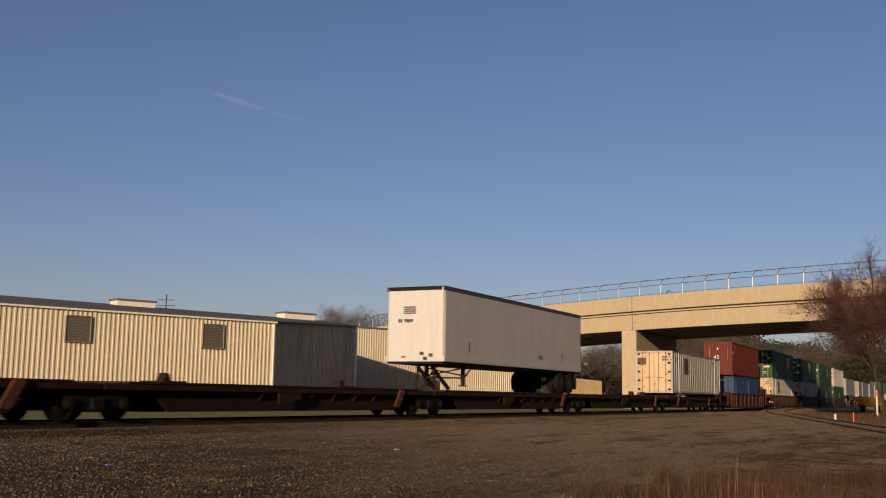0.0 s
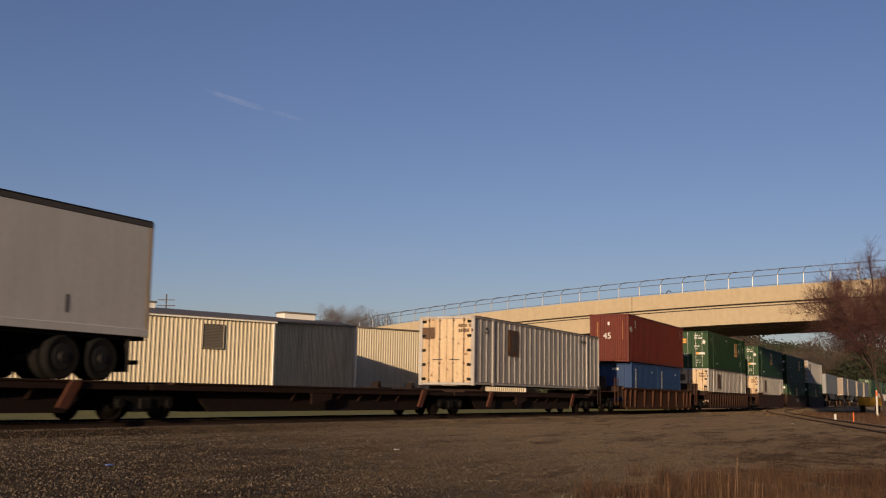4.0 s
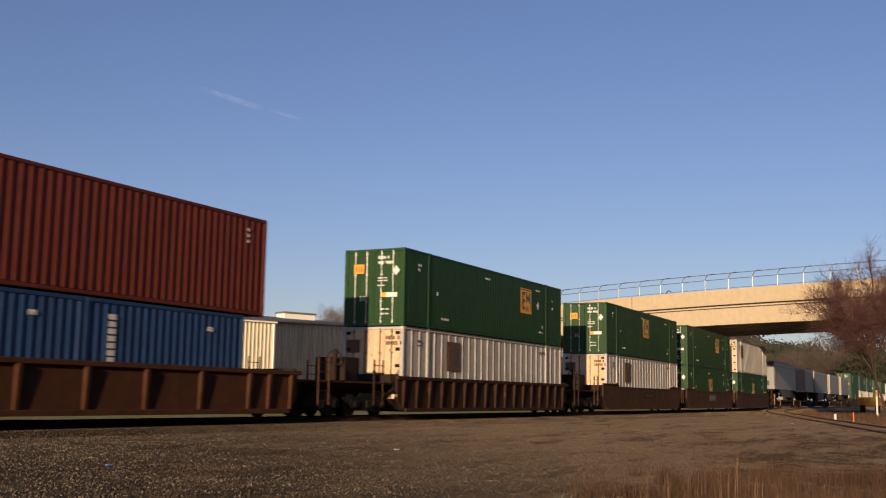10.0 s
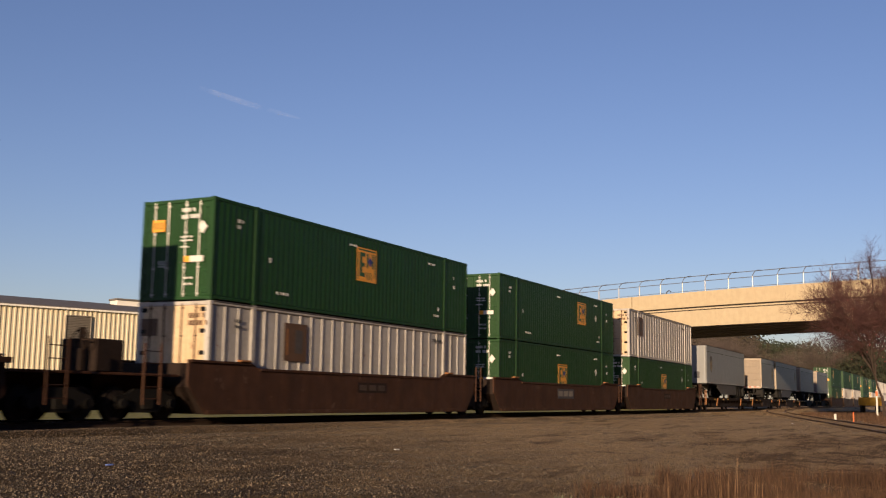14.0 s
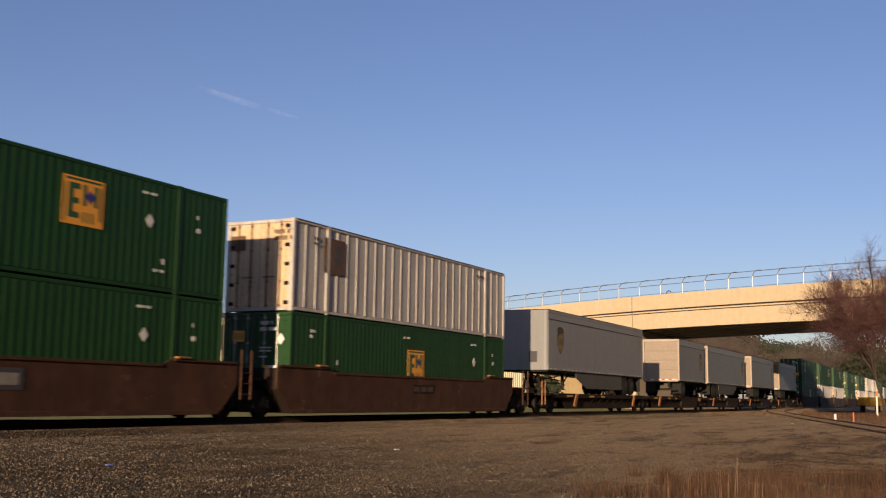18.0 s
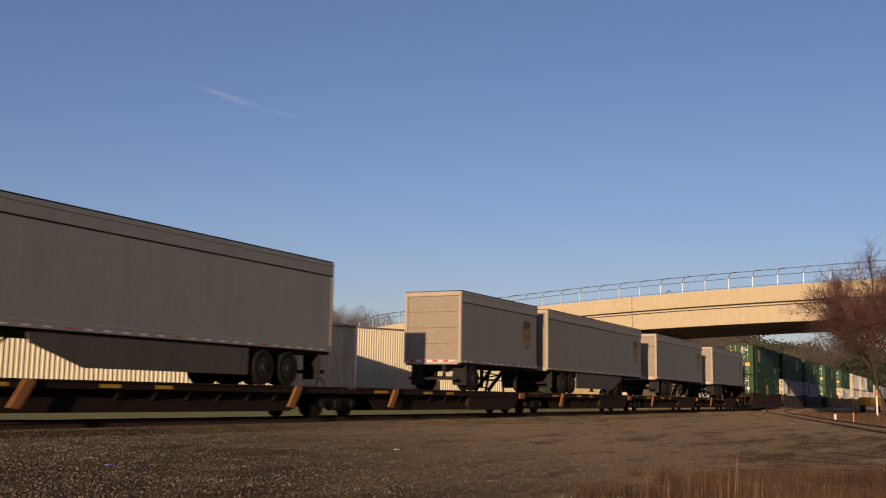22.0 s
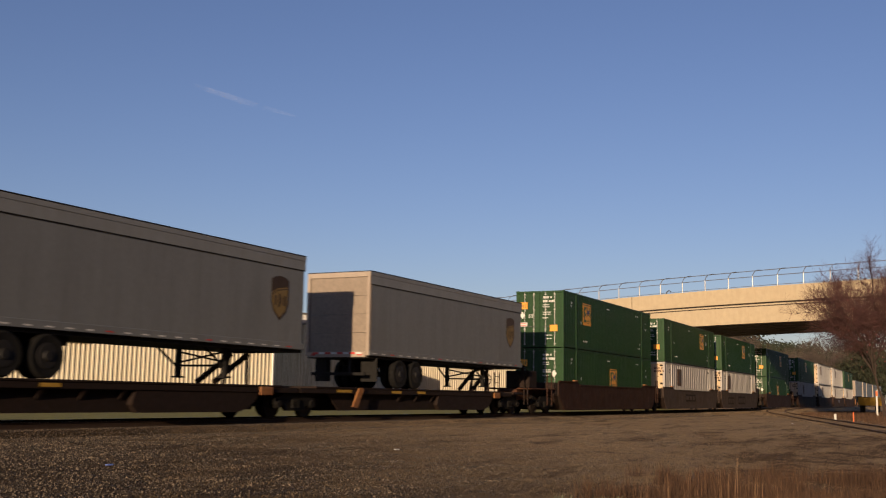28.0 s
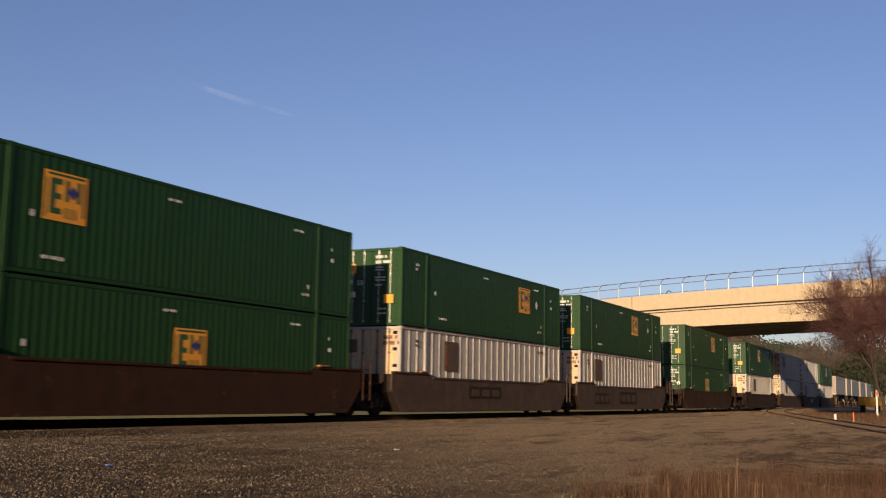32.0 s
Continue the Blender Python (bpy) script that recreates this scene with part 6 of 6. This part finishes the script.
YELLOW_FLAT = "dark flat car with yellow and orange edge marks"
lead = spine_unit(66.4, 82.9, "car_dark", "brace", YELLOW_FLAT, [(66.75, 1, True)], first=True)
part_geo("hoop", lambda gm: [gm.tube((0.27 * math.cos(a), 0, 0.98 + 0.24 * math.sin(a)), (0.27 * math.cos(a + 0.35), 0, 0.98 + 0.24 * math.sin(a + 0.35)), 0.022, 6) for a in np.arange(0.0, 3.1, 0.35)], "car_dark", lead, (81.94 - 74.65, -1.0, 0))
spine_unit(82.9, 99.83, "car_dark", "brace", YELLOW_FLAT, [(98.0, -1, True)], boxed=True)
spine_unit(99.83, 116.6, "car_dark", "brace", YELLOW_FLAT, [(115.6, -1, True), (102.5, 1, False)], boxed=True)
spine_unit(116.6, 134.45, "car_dark", "brace", YELLOW_FLAT, [(133.0, -1, True)], boxed=True)
spine_unit(134.45, 151.0, "car_dark", "brace", YELLOW_FLAT, [(150.3, -1, True)], last=True, boxed=True)
for i in range(5):
    spine_unit(325.5 + 16.2 * i, 341.7 + 16.2 * i, "car_dark", "brace", "dark flat car far back on the train", first=(i == 0))


def well_unit(x0, x1, style, paint, label, trucks, plates=(), ends=(True, True), posts=()):
    """A well car's platform with its body from x0 to x1; trucks: their places along the train."""
    xc, L = (x0 + x1) / 2, (x1 - x0) / 2
    car = on_train(base("well_car", (0, 0, 0), label, "railway car", "cars of the train"), xc, RAIL_TOP)
    W = 1.44
    if style == "ribbed":
        for s, turn in ((-1, 0), (1, 180)):
            def plate_side(gm):
                gm.prism([(-L, 0.62), (-L + 0.45, 0.20), (L - 0.45, 0.20), (L, 0.62), (L, 1.30), (-L, 1.30)], "y", 0.0, 0.02)
            sd = part("side", shared(("wside", round(L, 2), paint), "side", plate_side, paint), car, (0, s * (W - 0.09), 0), turn)
            part("top_chord", shared(("wtop", round(L, 2), paint), "top_chord", lambda gm: gm.box(-L - 0.1, L + 0.1, -0.09, 0.05, 1.301, 1.43, 0.012), paint), sd)
            part("bottom_chord", shared(("wbot", round(L, 2), paint), "bottom_chord", lambda gm: gm.box(-L + 0.5, L - 0.5, -0.10, -0.001, 0.15, 0.29, 0.012), paint), sd)
            def post(gm):
                gm.prism([(-0.12, 1.30), (-0.001, 1.30), (-0.001, 0.29), (-0.06, 0.29)], "x", -0.055, 0.055)
            pm = shared(("wpost", paint), "post", post, paint)
            for at in posts:
                part("post", pm, sd, (at, 0, 0))
    else:
        for s, turn in ((-1, 0), (1, 180)):
            def plate_side(gm):
                e = 2.7
                gm.prism([(-L, 0.95), (-L + 0.75, 0.14), (L - 0.75, 0.14), (L, 0.95), (L, 1.60), (L - e, 1.60), (L - e - 0.35, 1.45), (-L + e + 0.35, 1.45), (-L + e, 1.60), (-L, 1.60)], "y", 0.0, 0.05)
            sd = part("side", shared(("sside", round(L, 2), paint), "side", plate_side, paint), car, (0, s * (W - 0.09), 0), turn)
            part("bottom_chord", shared(("sbot", round(L, 2), paint), "bottom_chord", lambda gm: gm.box(-L + 0.8, L - 0.8, -0.025, -0.001, 0.14, 0.26, 0.008), paint), sd)
            part("top_flange", shared(("stop", round(L, 2), paint), "top_flange", lambda gm: gm.box(-L + 3.1, L - 3.1, -0.035, -0.001, 1.37, 1.45, 0.008), paint), sd)
            for e in (-1, 1):
                part("end_flange", shared(("sflange", paint), "end_flange", lambda gm: gm.box(-1.3, 1.3, -0.05, -0.001, 1.53, 1.60, 0.008), paint), sd, (e * (L - 1.36), 0, 0))
                part("latch", shared("latch", "latch", lambda gm: gm.box(-0.25, 0.25, -0.10, 0.06, 1.601, 1.66, 0.015), "brace"), sd, (e * (L - 2.35), 0, 0))
    part_geo("floor", lambda gm: (gm.box(-L + 0.9, L - 0.9, -W + 0.12, W - 0.12, 0.20, 0.296 - RAIL_TOP), [gm.box(x, x + 0.25, -W + 0.1, W - 0.1, 0.15, 0.199) for x in np.arange(-L + 1.0, L - 1.0, 2.4)]), "car_dark", car)
    for e, on in ((-1, ends[0]), (1, ends[1])):
        part("bulkhead", shared(("bulkhead", paint), "bulkhead", lambda gm: gm.box(-0.06, 0.06, -W + 0.12, W - 0.12, 0.85, 1.5, 0.015), "car_dark"), car, (e * (L - 0.1), 0, 0))
        a, h0, h1, run = (0.03, 0.62, 0.21, 0.42) if style == "ribbed" else (0.02, 0.86, 0.15, 0.71)
        part("end_slope", shared(("end_slope", style), "end_slope", lambda gm: gm.prism([(-a, h0), (-a - run, h1), (-a - run - 0.06, h1), (-a - 0.06, h0)], "y", -W + 0.11, W - 0.11), "car_dark"), car, (e * L, 0, 0), 0 if e > 0 else 180)
        reach = 3.4 if on else 1.4
        part("end_frame", shared(("end_frame", on), "end_frame", lambda gm: (gm.box(0.0, reach, -0.5, 0.5, 0.62, 1.12, 0.02), gm.box(0.2, reach - 0.2, -1.2, 1.2, 1.121, 1.19, 0.012) if on else gm.box(0.1, reach, -0.9, 0.9, 1.121, 1.18, 0.012)), paint), car, (e * (L - 0.02), 0, 0), 0 if e > 0 else 180)
        if on:
            coupler(car, e * (L + 3.2), e)
            for y in (-1.38, 1.38):
                ladder(car, e * (L + 1.4), y, 0.40, 1.95, paint, 0.6)
            if e < 0:
                part("equipment_box", shared("equipment_box", "equipment_box", lambda gm: (gm.box(-0.48, 0.48, -0.95, 0.25, 1.191, 2.0, 0.03), gm.box(-0.85, -0.65, -0.80, -0.60, 1.191, 1.75, 0.03)), "car_dark"), car, (-L - 2.45, 0, 0))
        elif e > 0:
            for y in (-1.36, 1.36):
                ladder(car, L + 0.38, y, 0.55, 1.95, paint, 0.46)
    if ends[0]:
        def brake(gm):
            for a in np.arange(0, 6.28, 0.5236):
                gm.tube((0, 0.26 * math.cos(a), 0.26 * math.sin(a)), (0, 0.26 * math.cos(a + 0.5236), 0.26 * math.sin(a + 0.5236)), 0.02, 6)
            gm.beam((0, -0.26, 0), (0, 0.26, 0), 0.03, 0.03)
            gm.beam((0.05, 0, -0.7), (0.05, 0, 0.3), 0.14, 0.10)
        part("brake_wheel", shared("brake_wheel", "brake_wheel", brake, "car_dark"), car, (-L - 3.2, -0.7, 1.95))
    for tx in trucks:
        truck(car, tx - xc)
    for px, pz, w, h, mat in plates:
        bd = plate("stencil_panel", car, px - xc, -W + 0.084, pz, w, h, mat, 0.006)
        for i in range(3):
            plate("bar", bd, (-0.32 + 0.32 * i) * w, -0.006, 0, round(w * 0.24, 3), round(h * 0.55, 3), "mark_dull" if mat == "mark_dark" else "car_grey", 0.003)
    return car


well_unit(-41.7, -24.6, "ribbed", "car_orange", "orange-brown ribbed single well car", (-43.1, -22.9), posts=(-8.2, -7.15, -6.15, -4.05, -2.1, -0.1, 1.9, 4.0, 6.1, 7.05, 8.15))
well_unit(-18.4, -1.2, "ribbed", "car_brown", "dark brown ribbed single well car", (-19.9, 0.6), posts=[-8.2 + i * 1.01 for i in range(17)])
SMOOTH = "rusty brown smooth-sided well car"
def triple(x, k, paint="car_umber"):
    """Three well platforms in a row, from the middle x of the first stack, k metres apart."""
    well_unit(x - 8.9, x + 8.75, "smooth", paint, SMOOTH, (x - 10.1, x + k / 2), [(x + 0.6, 0.98, 1.9, 0.34, "car_dark")], (True, False))
    well_unit(x + k - 8.75, x + k + 8.75, "smooth", paint, SMOOTH, (x + 1.5 * k,), [(x + k + 0.1, 0.96, 2.3, 0.48, "mark_dark")], (False, False))
    well_unit(x + 2 * k - 8.75, x + 2 * k + 8.9, "smooth", paint, SMOOTH, (x + 2 * k + 10.1,), [(x + 2 * k + 0.5, 0.98, 1.7, 0.32, "car_dark")], (False, True))


triple(13.6, 19.4)
well_unit(165.4 - 8.9, 165.4 + 8.75, "smooth", "car_brown", SMOOTH, (165.4 - 10.1, 175.2), (), (True, False))
well_unit(185.0 - 8.75, 185.0 + 8.75, "smooth", "car_grey", "faded grey-brown smooth-sided well car with chalky scrawl", (194.6,), [(184.2, 0.9, 3.2, 0.5, "car_dark")], (False, False))
well_unit(204.2 - 8.75, 204.2 + 8.9, "smooth", "car_grey", "faded grey-brown smooth-sided well car with chalky scrawl", (214.2,), [(204.6, 0.8, 3.4, 0.7, "car_dark"), (199.6, 0.75, 2.6, 0.6, "car_dark")], (False, True))
well_unit(227.3 - 8.9, 227.3 + 8.9, "smooth", "car_brown", SMOOTH, (217.3, 237.3))
well_unit(251.8 - 8.9, 251.8 + 8.9, "smooth", "car_brown", SMOOTH, (241.7, 261.9))
triple(273.1, 19.0)


# ================= small things by the siding =================
def at_bearing(px, depth, z):
    p = out_there(px, depth)
    return (p.x, p.y, z)


def marker(px, depth, z0, h, r, mat, label, cap=None, name="marker_post"):
    ob = base(name, at_bearing(px, depth, z0), label, "post")
    part_geo("stake", lambda gm: (gm.tube((0, 0, -0.3), (0, 0, h), r, 8), gm.tube((0, 0, h), (0, 0, h + r * 0.4), r, 8, r * 0.4)), mat, ob)
    if cap:
        part_geo("band", lambda gm: gm.tube((0, 0, h * 0.78), (0, 0, h * 0.98), r + 0.004, 8), cap, ob)


marker(1475, 63, -0.42, 0.42, 0.075, "mark_white", "short white marker post beside the siding")
marker(1507, 60, -0.42, 0.56, 0.035, "orange_stake", "thin orange survey stake beside the siding", name="survey_stake")
marker(1549, 84, -0.30, 1.95, 0.075, "mark_white", "tall white marker post with an orange top", "orange_stake")
skid = base("yellow_barrier", at_bearing(1537, 105, -0.3), "yellow steel barrier beside the track", "barrier")
part_geo("body", lambda gm: gm.box(-0.4, 0.4, -1.05, 1.05, 0.75, 1.55, 0.05), "yellow", skid, turn=-27)
for s in (-0.8, 0.8):
    part_geo("leg", lambda gm: gm.box(-0.3, 0.3, s - 0.1, s + 0.1, 0.0, 0.75, 0.01), "black", skid, turn=-27)
pole = base("utility_pole", at_bearing(295, 110, -0.4), "distant wooden utility pole with crossarms", "utility pole")
part_geo("shaft", lambda gm: gm.tube((0, 0, 0), (0, 0, 11.2), 0.10, 8, 0.06), "timber_pole", pole)
for zz, w in ((10.6, 0.9), (10.0, 0.9), (9.5, 0.5)):
    part_geo("crossarm", lambda gm: gm.beam((-w * 0.45, w * 0.9, zz), (w * 0.45, -w * 0.9, zz), 0.07, 0.08), "timber_pole", pole)


# ================= motion of the train =================
def motions():
    drift = CAM_R * -24
    walk(vapour_trail, [(0.0, pose(0, 0, 0)), (32.0, pose(drift.x, drift.y, 12.0))])
    times = [float(t) for t in range(33)]
    for thing, place, z in MOVERS:
        rows = []
        for t in times:
            x = place - travelled(t)
            y, k = bend(x)
            rows.append((t, pose(x, TRACK_Y + y, z, rz=math.degrees(math.atan(k)))))
        walk(thing, rows)
    # the wheelsets all roll alike: one roll for the leading and one for the trailing axle of a truck
    roll = {}
    for w, s in AXLES:
        if s not in roll:
            walk(w, [(i / 15, pose(s, 0, 0.42, ry=-math.degrees(travelled(i / 15) / 0.42) % 360)) for i in range(481)])
            roll[s] = w.animation_data
        else:
            w.rotation_mode = "QUATERNION"
            data = w.animation_data_create()
            data.action = roll[s].action
            data.action_slot = roll[s].action_slot


motions()
